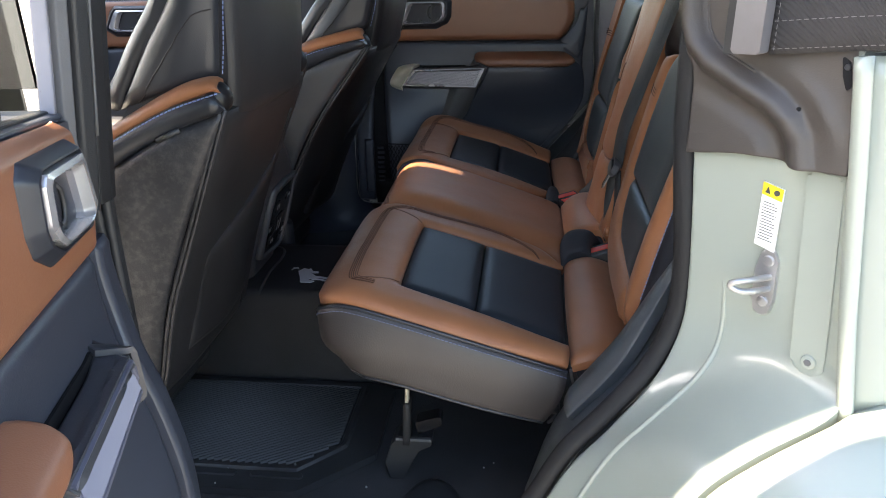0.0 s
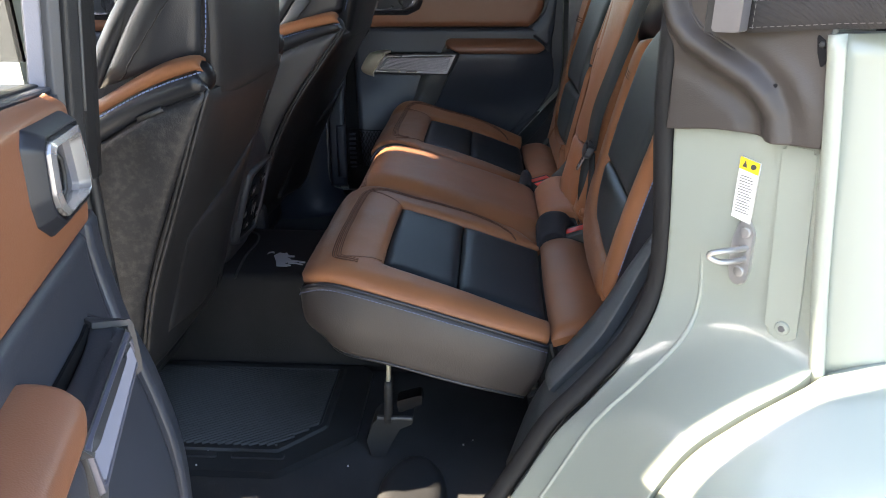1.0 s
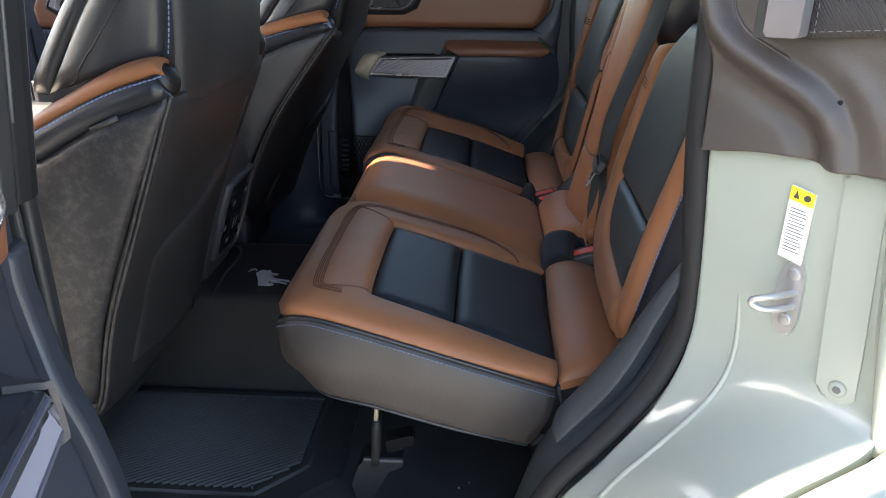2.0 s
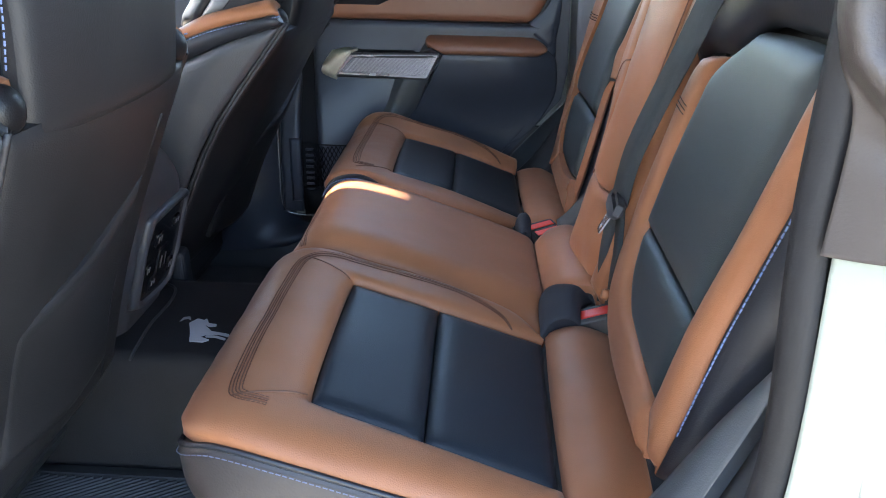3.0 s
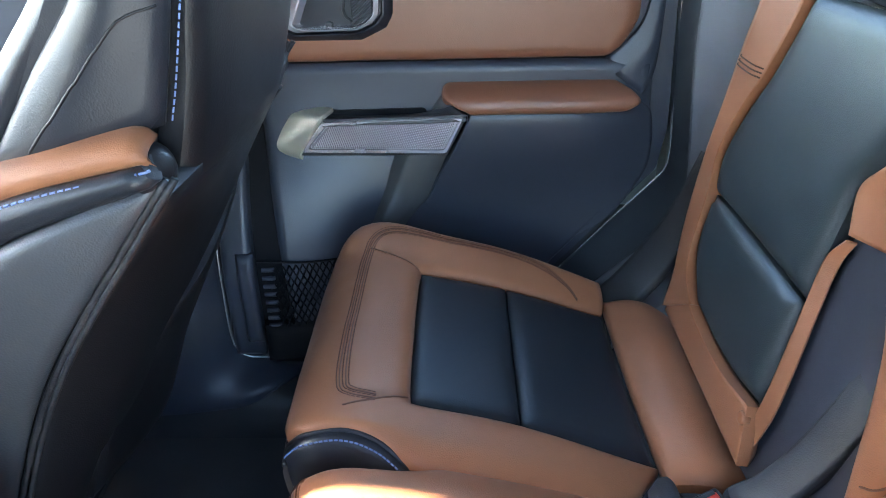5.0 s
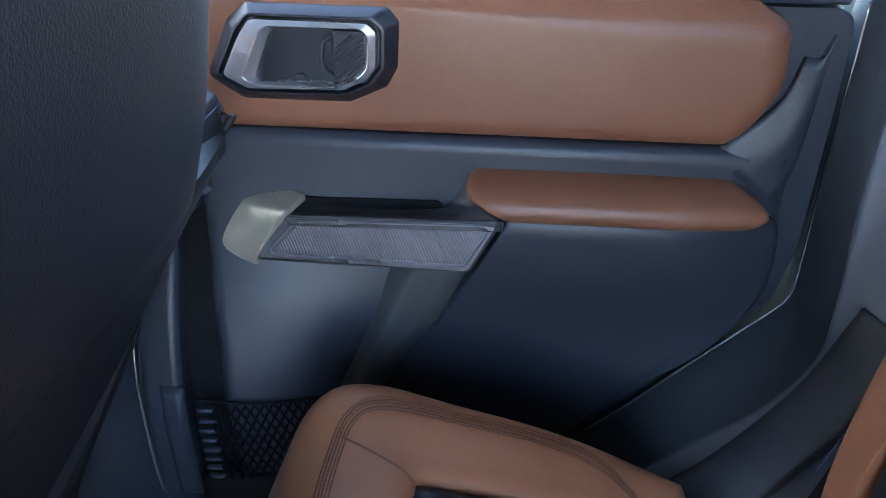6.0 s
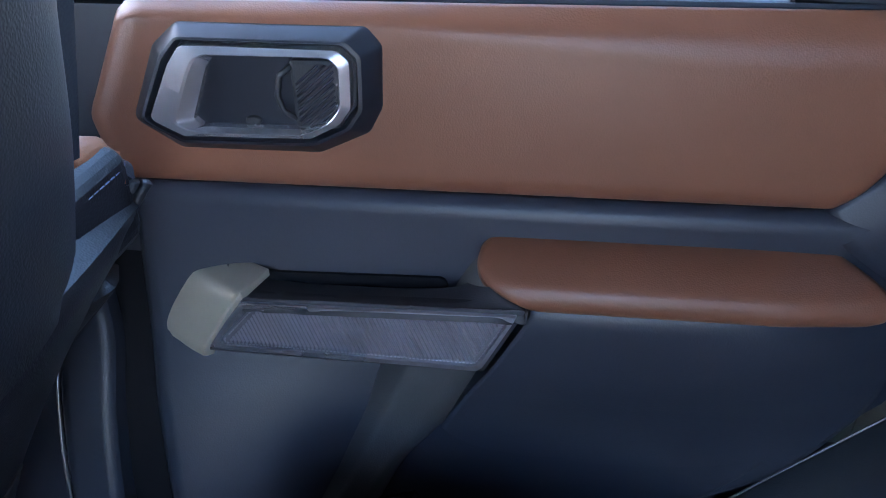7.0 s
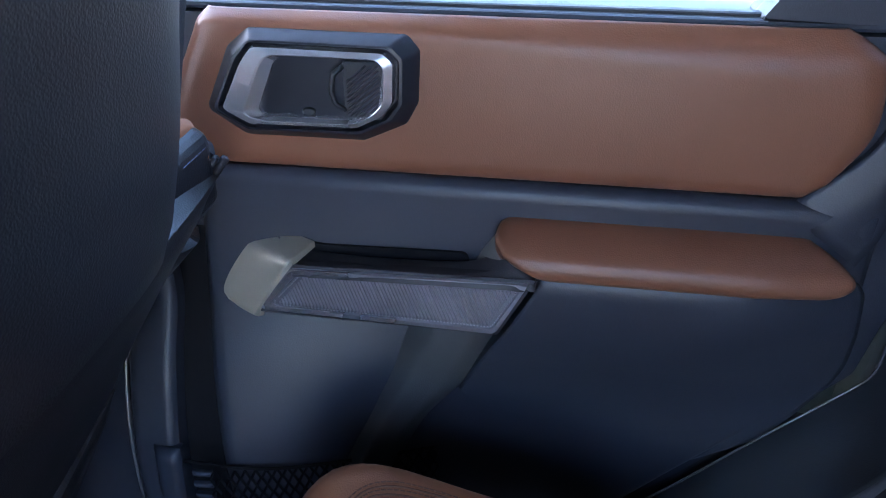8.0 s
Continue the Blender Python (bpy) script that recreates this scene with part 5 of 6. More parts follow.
    pillow("recess_screw", loop(circle(0.006, 14), 14), lambda u, v, h: P(0.058 + u, 0.6715 + v * 0.6, 0.024 + h), 0.003, 0.002, DARKPL, bez)
    # grab handle
    hd = surf("grab_bar", [[P(0.010, 0.552, 0.012), P(0.036, 0.541, 0.022), P(0.07, 0.537, 0.026), P(0.15, 0.537, 0.026), P(0.195, 0.541, 0.026), P(0.214, 0.549, 0.024), P(0.224, 0.558, 0.026)],
                           [P(0.026, 0.5440, 0.040), P(0.050, 0.5400, 0.046), P(0.08, 0.5395, 0.046), P(0.15, 0.5405, 0.046), P(0.20, 0.543, 0.046), P(0.224, 0.547, 0.046), P(0.236, 0.552, 0.047)],
                           [P(0.038, 0.5400, 0.0548), P(0.055, 0.5398, 0.0550), P(0.08, 0.5403, 0.0550), P(0.15, 0.5415, 0.0550), P(0.20, 0.5425, 0.0550), P(0.234, 0.5433, 0.0550), P(0.252, 0.5438, 0.0550)],
                           [P(0.0375, 0.5380, 0.0555), P(0.054, 0.5375, 0.0557), P(0.08, 0.5380, 0.0557), P(0.15, 0.5392, 0.0557), P(0.20, 0.5402, 0.0557), P(0.233, 0.5410, 0.0557), P(0.251, 0.5414, 0.0557)],
                           [P(0.0005, 0.4880, 0.0545), P(0.04, 0.4875, 0.0545), P(0.08, 0.4870, 0.0545), P(0.12, 0.4865, 0.0545), P(0.16, 0.4862, 0.0545), P(0.20, 0.4860, 0.0545), P(0.224, 0.4860, 0.0545)],
                           [P(0.0005, 0.4850, 0.050), P(0.04, 0.4845, 0.050), P(0.08, 0.484, 0.050), P(0.12, 0.4835, 0.050), P(0.16, 0.4832, 0.050), P(0.20, 0.4830, 0.050), P(0.222, 0.4830, 0.050)]], 36, 40, BARPL, t, sides="", thick=0.010, label="grab handle with ribbed silver plate")
    hold = Frame.m
    if cap:
        Frame.m = m @ Matrix.Diagonal((0.55, 1.0, 1.0, 1.0)) @ Matrix.Translation((0.024, 0, 0))
    surf("grab_cap", [[P(-0.044, 0.478, 0.002), P(-0.051, 0.487, 0.004), P(-0.053, 0.497, 0.004), P(-0.036, 0.528, 0.000), P(-0.030, 0.534, -0.002), P(-0.016, 0.540, -0.004)],
                      [P(-0.038, 0.482, 0.014), P(-0.044, 0.489, 0.022), P(-0.0455, 0.498, 0.026), P(-0.028, 0.530, 0.010), P(-0.022, 0.536, 0.006), P(-0.006, 0.5420, 0.000)],
                      [P(-0.034, 0.482, 0.020), P(-0.039, 0.4885, 0.028), P(-0.039, 0.497, 0.032), P(-0.019, 0.531, 0.019), P(-0.013, 0.537, 0.014), P(0.004, 0.5430, 0.004)],
                      [P(-0.017, 0.481, 0.033), P(-0.019, 0.4875, 0.043), P(-0.017, 0.495, 0.0465), P(0.009, 0.5345, 0.041), P(0.015, 0.5395, 0.036), P(0.027, 0.5445, 0.016)],
                      [P(0.003, 0.480, 0.044), P(0.0030, 0.4865, 0.0545), P(0.0055, 0.491, 0.0570), P(0.0375, 0.5375, 0.0570), P(0.0425, 0.5415, 0.0552), P(0.052, 0.5435, 0.028)]], 36, 24, cap or CHAMP, hd, sides="", thick=0.006, flip=True, label="end cap in its shaded grey" if cap else "champagne metal end cap")
    Frame.m = hold
    # thin dark sheet on the panel for the shade behind the handle
    prism("grab_well_shade", rounded([(0.030, 0.548), (0.06, 0.545), (0.19, 0.545), (0.196, 0.522), (0.19, 0.495), (0.036, 0.495)], 0.008), K, 0.0165, 0.0195, SHADOW, t, 0.001, label="thin black sheet for the shade behind the grab handle")
    PL4 = [(0.0365, 0.5372), (0.2474, 0.5412), (0.2205, 0.4858), (-0.0005, 0.4905)]
    IN4 = [(0.0455, 0.5322), (0.2400, 0.5358), (0.2175, 0.4920), (0.0135, 0.4965)]
    OUT4, INN4 = rounded(PL4[::-1], [0.004, 0.004, 0.002, 0.008]), rounded(IN4[::-1], [0.004, 0.006, 0.003, 0.010])
    prism("grab_plate", OUT4, P, 0.050, 0.0565, face or RIBBASE, hd, 0.001, label="silver ribbed plate")
    ring("plate_rim", OUT4, INN4, [(0, 0.055), (0.05, 0.0575), (0.15, 0.0588), (0.80, 0.0588), (0.92, 0.0575), (1, 0.0555)], P, face or RIMPL, hd)
    stitches("rim_beads", [P(x, y, 0.0572) for x, y in inset(loop(INN4, 120), 0.0012)], face or SATIN, hd, step=0.0030, size=(0.0016, 0.0006, 0.0008), up=(0, 1, 0))
    rv, rf = [], []
    tl, tr_, br_, bl = [Vector(p) for p in IN4]
    q = lambda s, w: bl.lerp(br_, s).lerp(tl.lerp(tr_, s), w)
    NR = 62
    for k in range(-11, NR):
        s0, s1 = k / NR + 0.01, (k + 11) / NR + 0.01
        w0, w1 = 0.93, 0.07
        if s0 < 0.03:
            w0 -= 0.86 * (0.03 - s0) / (s1 - s0)
            s0 = 0.03
        if s1 > 0.975:
            w1 += 0.86 * (s1 - 0.975) / (s1 - s0)
            s1 = 0.975
        if w0 - w1 < 0.05:
            continue
        a, b = q(s0, w0), q(s1, w1)
        d = (b - a).normalized()
        side = Vector((-d.y, d.x)) * 0.0009
        n0 = len(rv)
        for p in (a, b):
            rv += [P(p.x + side.x, p.y + side.y, 0.0562), P(p.x, p.y, 0.0590), P(p.x - side.x, p.y - side.y, 0.0562)]
        rf += [(n0, n0 + 1, n0 + 4, n0 + 3), (n0 + 1, n0 + 2, n0 + 5, n0 + 4), (n0, n0 + 3, n0 + 5, n0 + 2)]
    mk("plate_ribs", rv, rf, face or SATIN, hd, smooth=False, kind="stuff")
    # armrest
    ARM = [(0.5790, 0.224, 0.466, 0.004), (0.5785, 0.2205, 0.472, 0.014), (0.5765, 0.217, 0.480, 0.024), (0.5710, 0.2155, 0.493, 0.038), (0.5650, 0.221, 0.501, 0.0490), (0.5610, 0.2265, 0.504, 0.0530), (0.5540, 0.237, 0.503, 0.0550), (0.5485, 0.2485, 0.494, 0.0535), (0.5455, 0.2545, 0.486, 0.0490), (0.5450, 0.256, 0.484, 0.040)]
    surf("armrest_pad", [[P(a + (b_ - a) * i / 8, v, h - 0.012 * max(0.0, i / 4 - 1.5)) for i in range(9)] for v, a, b_, h in ARM], 60, 36, DOORTAN, t, puff=0.004, edge=0.012, sides="ns", thick=0.01, flip=False, label="tan leather armrest pad")
    # plastic shell under the pad, falling away below it
    BODY = [(0.5515, 0.246, 0.512, 0.042), (0.5435, 0.2560, 0.520, 0.0515), (0.530, 0.2510, 0.530, 0.0545), (0.505, 0.2390, 0.534, 0.0525), (0.488, 0.2310, 0.536, 0.0500), (0.470, 0.2220, 0.536, 0.0465), (0.452, 0.2130, 0.535, 0.0425), (0.430, 0.2030, 0.528, 0.0370), (0.405, 0.192, 0.515, 0.0310), (0.38, 0.18, 0.500, 0.0260), (0.345, 0.165, 0.47, 0.0190), (0.30, 0.15, 0.40, 0.0120)]
    def body(u, v, h):
        f = min(max((v - 0.30) / 0.19, 0.0), 1.0)
        f = f * f * (3 - 2 * f)
        return P(u, v, (1 - f) * (0.0152 + swell(u, v)) + f * max(h, 0.0152 + swell(u, v)))
    surf("armrest_body", [[body(a + (b_ - a) * i / 8, v, h - max(0.0, h - 0.013) * (max(0.0, i / 8 - 0.55) / 0.45) ** 2) for i in range(9)] for v, a, b_, h in BODY], 60, 60, PLASTIC, t, sides="", flip=False, thick=0.02)
    # upward facet by the armrest; its lit look is put into the paler plastic
    surf("armrest_bridge", [[P(0.184, 0.522, 0.010), P(0.197, 0.545, 0.010), P(0.211, 0.566, 0.008)], [P(0.212, 0.530, 0.032), P(0.214, 0.549, 0.030), P(0.217, 0.567, 0.018)],
                            [P(0.250, 0.541, 0.047), P(0.238, 0.551, 0.045), P(0.224, 0.563, 0.034)]], 16, 14, RIDGEPL, t, sides="", flip=False, thick=0.010)
    surf("rear_wedge", [[P(0.455, 0.612, 0.008), P(0.500, 0.655, 0.008), P(0.515, 0.70, 0.006)], [P(0.470, 0.590, 0.016), P(0.515, 0.620, 0.016), P(0.53, 0.70, 0.006)], [P(0.512, 0.560, 0.020), P(0.530, 0.60, 0.012), P(0.537, 0.72, 0.002)]], 12, 10, PLASTIC, t, flip=False, thick=0.02)
    # ridge running down from the handle
    RIDGE = [(0.487, 0.160, 0.226, 0.030), (0.455, 0.147, 0.212, 0.026), (0.425, 0.136, 0.196, 0.018), (0.395, 0.122, 0.176, 0.018), (0.365, 0.107, 0.150, 0.020), (0.33, 0.090, 0.130, 0.022), (0.28, 0.070, 0.108, 0.022), (0.22, 0.048, 0.086, 0.020)]
    surf("ridge", [[K(a + (b_ - a) * f, v, 0.013 + h * g) for v, a, b_, h in RIDGE] for f, g in ((-0.25, 0.0), (0.0, 0.7), (0.18, 1.0), (0.55, 1.0), (0.85, 0.8), (1.25, 0.0))], 40, 30, RIDGEPL, t, sides="", flip=True, thick=0.02)
    # net pocket
    if net:
        surf("pocket_clip", [[K(a, v, 0.014) for v in (0.340, 0.30, 0.26, 0.22, 0.18)] for a in (-0.112, -0.084)], 20, 6, PLASTIC, t, puff=0.006, edge=0.006, flip=True, thick=0.008)
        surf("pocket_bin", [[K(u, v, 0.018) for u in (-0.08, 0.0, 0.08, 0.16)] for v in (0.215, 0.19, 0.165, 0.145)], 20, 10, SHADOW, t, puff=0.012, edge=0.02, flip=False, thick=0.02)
        for k in range(8):
            surf("pocket_slat", [[K(u, 0.318 - 0.0145 * k + dv, 0.017) for u in (-0.072, -0.062, -0.052)] for dv in (0.0, -0.006)], 4, 3, PLASTIC, t, puff=0.002, edge=0.003, flip=False, thick=0.004)
        nv = []
        pth = [K(-0.078, 0.332, 0.020), K(0.0, 0.325, 0.022), K(0.08, 0.322, 0.022), K(0.16, 0.320, 0.020)]
        tube("pocket_band", pth, 0.0018, SHADOW, t, n=20, k=6)
        for s in (1, -1):
            for k in range(22):
                u0 = -0.048 + 0.010 * k
                zig = [K(u0 + (0.0045 * s if j % 2 else 0), 0.322 - 0.0100 * j, 0.019) for j in range(12)]
                nv.append(zig)
        vv, ff = [], []
        for zig in nv:
            for a, b in zip(zig, zig[1:]):
                n0 = len(vv)
                for p in (a, b):
                    vv += [p + V(-0.0014, 0, 0), p + V(0, 0.0022, 0), p + V(0.0014, 0, 0)]
                ff += [(n0, n0 + 1, n0 + 4, n0 + 3), (n0 + 1, n0 + 2, n0 + 5, n0 + 4), (n0, n0 + 3, n0 + 5, n0 + 2)]
        mk("pocket_net", vv, ff, SHADOW, t, "black stretch net", smooth=False, kind="stuff")
    Frame.m = Matrix.Identity(4)
    return t


INWARD = Matrix(((1, 0, 0, 0), (0, -1, 0, 1.435), (0, 0, 1, 0), (0, 0, 0, 1)))
door(INWARD, "closed rear door with tan pads, silver grab handle and net pocket")
door(Matrix.Translation((-0.885, 0, -0.012)) @ INWARD, "closed front door with tan pads seen past the seats", net=False)
HINGE = V(-0.145, -0.06, 0)
OPEN = Matrix.Translation(HINGE + V(-0.018, -0.074, -0.033)) @ Euler((radians(-2.5), radians(-5.7), radians(-70.4))).to_matrix().to_4x4() @ Matrix.Translation(-HINGE)
# the silver handle's shaded look here is put into darker cap and plate materials
door(OPEN, "open rear door with tan pads and silver grab handle", tint=True, net=False, cap=BARPL, face=LAVENDER, pane=(0.0, 0.48))
# dark pane stretched to the pillar, added to dim the bright outside
door(Matrix.Translation((-0.885, -0.035, -0.012)), "closed front door beside the open one", tint=True, net=False, pane=(-0.10, 0.765))

# ---- body shell round the cabin ----
shell = setting("vehicle_body", "sage-grey painted vehicle body with dark trim", "vehicle body")
SEAL = [(0.535, 0.042, 0.95), (0.537, 0.042, 0.72), (0.541, 0.042, 0.645), (0.553, 0.042, 0.52), (0.550, 0.041, 0.445), (0.524, 0.034, 0.380), (0.475, 0.026, 0.315), (0.428, 0.022, 0.257), (0.388, 0.02, 0.179), (0.34, 0.02, 0.10), (0.25, 0.02, 0.04), (-0.10, 0.02, 0.03)]
sweep("door_seal", SEAL, [(-0.011, -0.010), (-0.012, 0.003), (-0.007, 0.008), (0.005, 0.009), (0.011, 0.004), (0.011, -0.010)], SEALRUB, shell, up=(-0.7, -0.7, 0.25), n=90)
J0 = [(0.548, 0.030, 0.662), (0.558, 0.030, 0.52), (0.556, 0.028, 0.44), (0.530, 0.020, 0.372), (0.482, 0.012, 0.305), (0.436, 0.008, 0.247), (0.396, 0.006, 0.170), (0.35, 0.006, 0.09), (0.26, 0.006, 0.02), (-0.10, 0.006, 0.01)]
J4 = [(0.663, -0.080, 0.662), (0.676, -0.090, 0.56), (0.688, -0.106, 0.452), (0.668, -0.126, 0.426), (0.603, -0.134, 0.382), (0.553, -0.136, 0.330), (0.505, -0.138, 0.225), (0.45, -0.138, 0.08), (0.32, -0.138, -0.05), (-0.10, -0.138, -0.06)]
COVE = [0.004, 0.008, 0.020, 0.036, 0.040, 0.040, 0.034, 0.024, 0.012, 0.0]
cove = lambda w: [tuple(Vector(a).lerp(Vector(b), w) + V(0.6, 0, 0.8) * d * math.sin(math.pi * w ** 0.9)) for a, b, d in zip(J0, J4, COVE)]
surf("door_jamb", [cove(w) for w in (0.0, 0.10, 0.25, 0.42, 0.58, 0.74, 0.88, 1.0)], 90, 56, PAINT, shell, sides="", thick=0.02, flip=False)
tube("jamb_bead", [Vector(p) + V(-0.6, -0.6, 0.4) * d for p, d in zip(cove(0.22)[0:8], (-0.006, -0.004, 0.0, 0.001, 0.001, 0.001, 0.0, -0.006))], 0.0030, PAINT, shell, n=60, k=8)
# quarter panel with its folded edge, and the wheel-arch flare
QE = [(0.649, -0.094, 0.766), (0.661, -0.100, 0.66), (0.675, -0.109, 0.52), (0.688, -0.116, 0.420)]
surf("quarter_panel", [QE, [(0.80, -0.094, 0.768), (0.80, -0.100, 0.66), (0.80, -0.109, 0.52), (0.80, -0.116, 0.425)], [(1.5, -0.094, 0.768), (1.5, -0.100, 0.66), (1.5, -0.109, 0.52), (1.5, -0.116, 0.40)]], 16, 14, PAINT, shell, sides="", thick=0.03, flip=False)
tube("panel_edge", QE, 0.008, PAINT, shell, n=24, k=10)
surf("edge_channel", [[(0.655, -0.066, 0.662), (0.664, -0.073, 0.52), (0.672, -0.082, 0.43)], [(0.664, -0.082, 0.662), (0.676, -0.090, 0.52), (0.684, -0.100, 0.43)], [(0.663, -0.094, 0.662), (0.677, -0.107, 0.52), (0.687, -0.115, 0.42)]], 12, 8, PAINT, shell, sides="", thick=0.02)
strip_pl = lambda u, v, h: V(0.637 + u * 0.72 - h * 0.69, -0.047 - u * 0.69 - h * 0.72, v)
prism("jamb_plate", rounded([(0.020, 0.446), (0.054, 0.444), (0.050, 0.507), (0.038, 0.655), (0.004, 0.656)], [0.014, 0.010, 0.004, 0.004, 0.004]), strip_pl, -0.006, 0.006, PAINT, shell, 0.005, seg=3)
pillow("plate_bolt", loop(circle(0.008, 20), 20), lambda u, v, h: strip_pl(0.038 + u, 0.461 + v, 0.006 + h), 0.003, 0.002, PAINT, shell)
pillow("bolt_socket", loop(circle(0.004, 6), 12), lambda u, v, h: strip_pl(0.038 + u, 0.461 + v, 0.0088 + h), 0.0008, 0.0005, GREYPL, shell)
FL0 = [(0.452, -0.142, 0.08), (0.506, -0.142, 0.222), (0.555, -0.141, 0.327), (0.605, -0.139, 0.379), (0.669, -0.131, 0.421), (0.71, -0.116, 0.436), (0.80, -0.112, 0.452), (0.98, -0.112, 0.464), (1.3, -0.112, 0.40), (1.5, -0.112, 0.2)]
FL1 = [(0.458, -0.172, 0.08), (0.512, -0.172, 0.218), (0.561, -0.171, 0.320), (0.611, -0.169, 0.371), (0.675, -0.164, 0.413), (0.725, -0.164, 0.426), (0.80, -0.165, 0.440), (0.98, -0.168, 0.45), (1.3, -0.168, 0.39), (1.5, -0.168, 0.2)]
FL2 = [(0.475, -0.225, 0.07), (0.530, -0.225, 0.19), (0.582, -0.224, 0.283), (0.634, -0.222, 0.332), (0.695, -0.219, 0.372), (0.745, -0.219, 0.384), (0.82, -0.220, 0.396), (0.98, -0.222, 0.405), (1.3, -0.222, 0.35), (1.5, -0.222, 0.17)]
FL3 = [(0.50, -0.252, 0.05), (0.557, -0.252, 0.15), (0.612, -0.250, 0.232), (0.666, -0.248, 0.276), (0.72, -0.246, 0.310), (0.77, -0.246, 0.322), (0.84, -0.247, 0.333), (0.98, -0.248, 0.34), (1.28, -0.248, 0.29), (1.45, -0.248, 0.14)]
surf("wheel_arch_flare", [FL0, FL1, FL2, FL3], 90, 30, PAINT, shell, sides="", thick=0.02, flip=True)
wheel = thing("wheel", (0.98, -0.14, -0.33), "black rear wheel under the body flare", "wheel")
tv, tf = [], []
for i in range(48):
    a = 2 * math.pi * i / 48
    for (r, yy) in ((0.24, -0.24), (0.36, -0.255), (0.395, -0.235), (0.40, -0.12), (0.395, -0.01), (0.36, 0.01), (0.24, 0.0)):
        tv.append((0.98 + r * math.cos(a), yy, -0.33 + r * math.sin(a)))
for i in range(48):
    for j in range(7):
        a, b = i * 7 + j, i * 7 + (j + 1) % 7
        c, d = ((i + 1) % 48) * 7 + (j + 1) % 7, ((i + 1) % 48) * 7 + j
        tf.append((a, b, c, d))
mk("tyre", tv, tf, TIRE, wheel)
prism("rim", loop(circle(0.245, 40), 40), lambda u, v, h: V(0.98 + u, h, -0.33 + v), 0.0, -0.20, SATIN, wheel, 0.006)

# striker on the jamb
SP = V(0.6195, -0.031, 0.530)
st = thing("door_striker", SP, "steel door striker bolted to the painted jamb", "striker")
sp = lambda u, v, h: SP + V(u * 0.70 - h * 0.72, -u * 0.72 - h * 0.70, v)
prism("plate", rounded([(-0.004, -0.038), (0.010, -0.038), (0.014, -0.020), (0.014, 0.024), (0.006, 0.038), (-0.004, 0.034), (-0.009, 0.012), (-0.009, -0.018)], 0.006), sp, -0.004, 0.003, ZINC, st, 0.002)
sweep("loop", [sp(0.008, 0.007, 0.001), sp(0.002, 0.007, 0.018), sp(-0.006, 0.0065, 0.032), sp(-0.014, 0.003, 0.037), sp(-0.014, -0.002, 0.036), sp(-0.006, -0.006, 0.030), sp(0.003, -0.0065, 0.016), sp(0.008, -0.0065, 0.001)], circle(0.0034, 10), ZINC, st, up=(0.2, 0.3, 1), n=40)
for v in (-0.022, 0.024):
    pillow("bolt", loop(circle(0.0062, 16), 16), lambda a, b, h: sp(0.004 + a, v + b, 0.003 + h), 0.002, 0.0015, ZINC, st)
# warning label on the jamb
LB = V(0.6165, -0.0300, 0.601)
lab = thing("warning_label", LB, "white warning label with yellow header on the jamb", "label")
lp = lambda a, b, h: (lambda u, v: LB + V((u + 0.01 * v) * 0.70 - h * 0.72, -(u + 0.01 * v) * 0.72 - h * 0.70, v))(a * 0.86, b * 0.84)
prism("sheet", [(-0.012, -0.038), (0.013, -0.043), (0.013, 0.036), (-0.012, 0.041)], lp, 0.0005, 0.0035, WHITE, lab, 0.0)
prism("header", [(-0.012, 0.0262), (0.013, 0.0212), (0.013, 0.0362), (-0.012, 0.0412)], lp, 0.0034, 0.0040, YELLOW, lab, 0.0)
prism("warning_mark", [(-0.008, 0.029), (-0.002, 0.028), (-0.005, 0.037)], lp, 0.0040, 0.0044, INK, lab, 0.0)
prism("warning_mark", loop(circle(0.0035, 12), 12), lambda u, v, h: lp(0.006 + u, 0.0305 + v, h), 0.0040, 0.0044, INK, lab, 0.0)
for k in range(14):
    v = 0.018 - 0.0036 * k
    w = 0.009 if k % 3 else 0.006
    prism("text_bar", [(-0.009, v), (w, v - 0.0018), (w, v - 0.0027), (-0.009, v - 0.0009)], lp, 0.0035, 0.0039, GREYPL, lab, 0.0)

# taupe upper trim with its weather bead, bracket and canvas top
trim = setting("pillar_trim", "moulded taupe pillar trim with rubber weather bead", "pillar trim")
T = lambda u, z, o=0.0: V(0.540 + u * 0.7071 - o * 0.7071, 0.040 - u * 0.7071 - o * 0.7071, z)
# crest of the rounded fold that runs down across the trim: (along, height)
CREST = [(0.134, 0.640), (0.131, 0.663), (0.1254, 0.684), (0.115, 0.702), (0.098, 0.7165), (0.0658, 0.732), (0.030, 0.7495), (0.012, 0.766), (0.004, 0.785), (0.001, 0.82), (0.0, 0.96)]


def to_crest(u, z):
    """Signed distance to the crest (plus: rearwards of it)."""
    best = (9.0, 1)
    for (a, b), (c, d) in zip(CREST, CREST[1:]):
        f = min(max(((u - a) * (c - a) + (z - b) * (d - b)) / ((c - a) ** 2 + (d - b) ** 2), 0.0), 1.0)
        du, dz = u - a - (c - a) * f, z - b - (d - b) * f
        r = math.hypot(du, dz)
        if r < best[0]:
            best = (r, 1 if du * (d - b) - dz * (c - a) > 0 else -1)
    return best[0] * best[1]


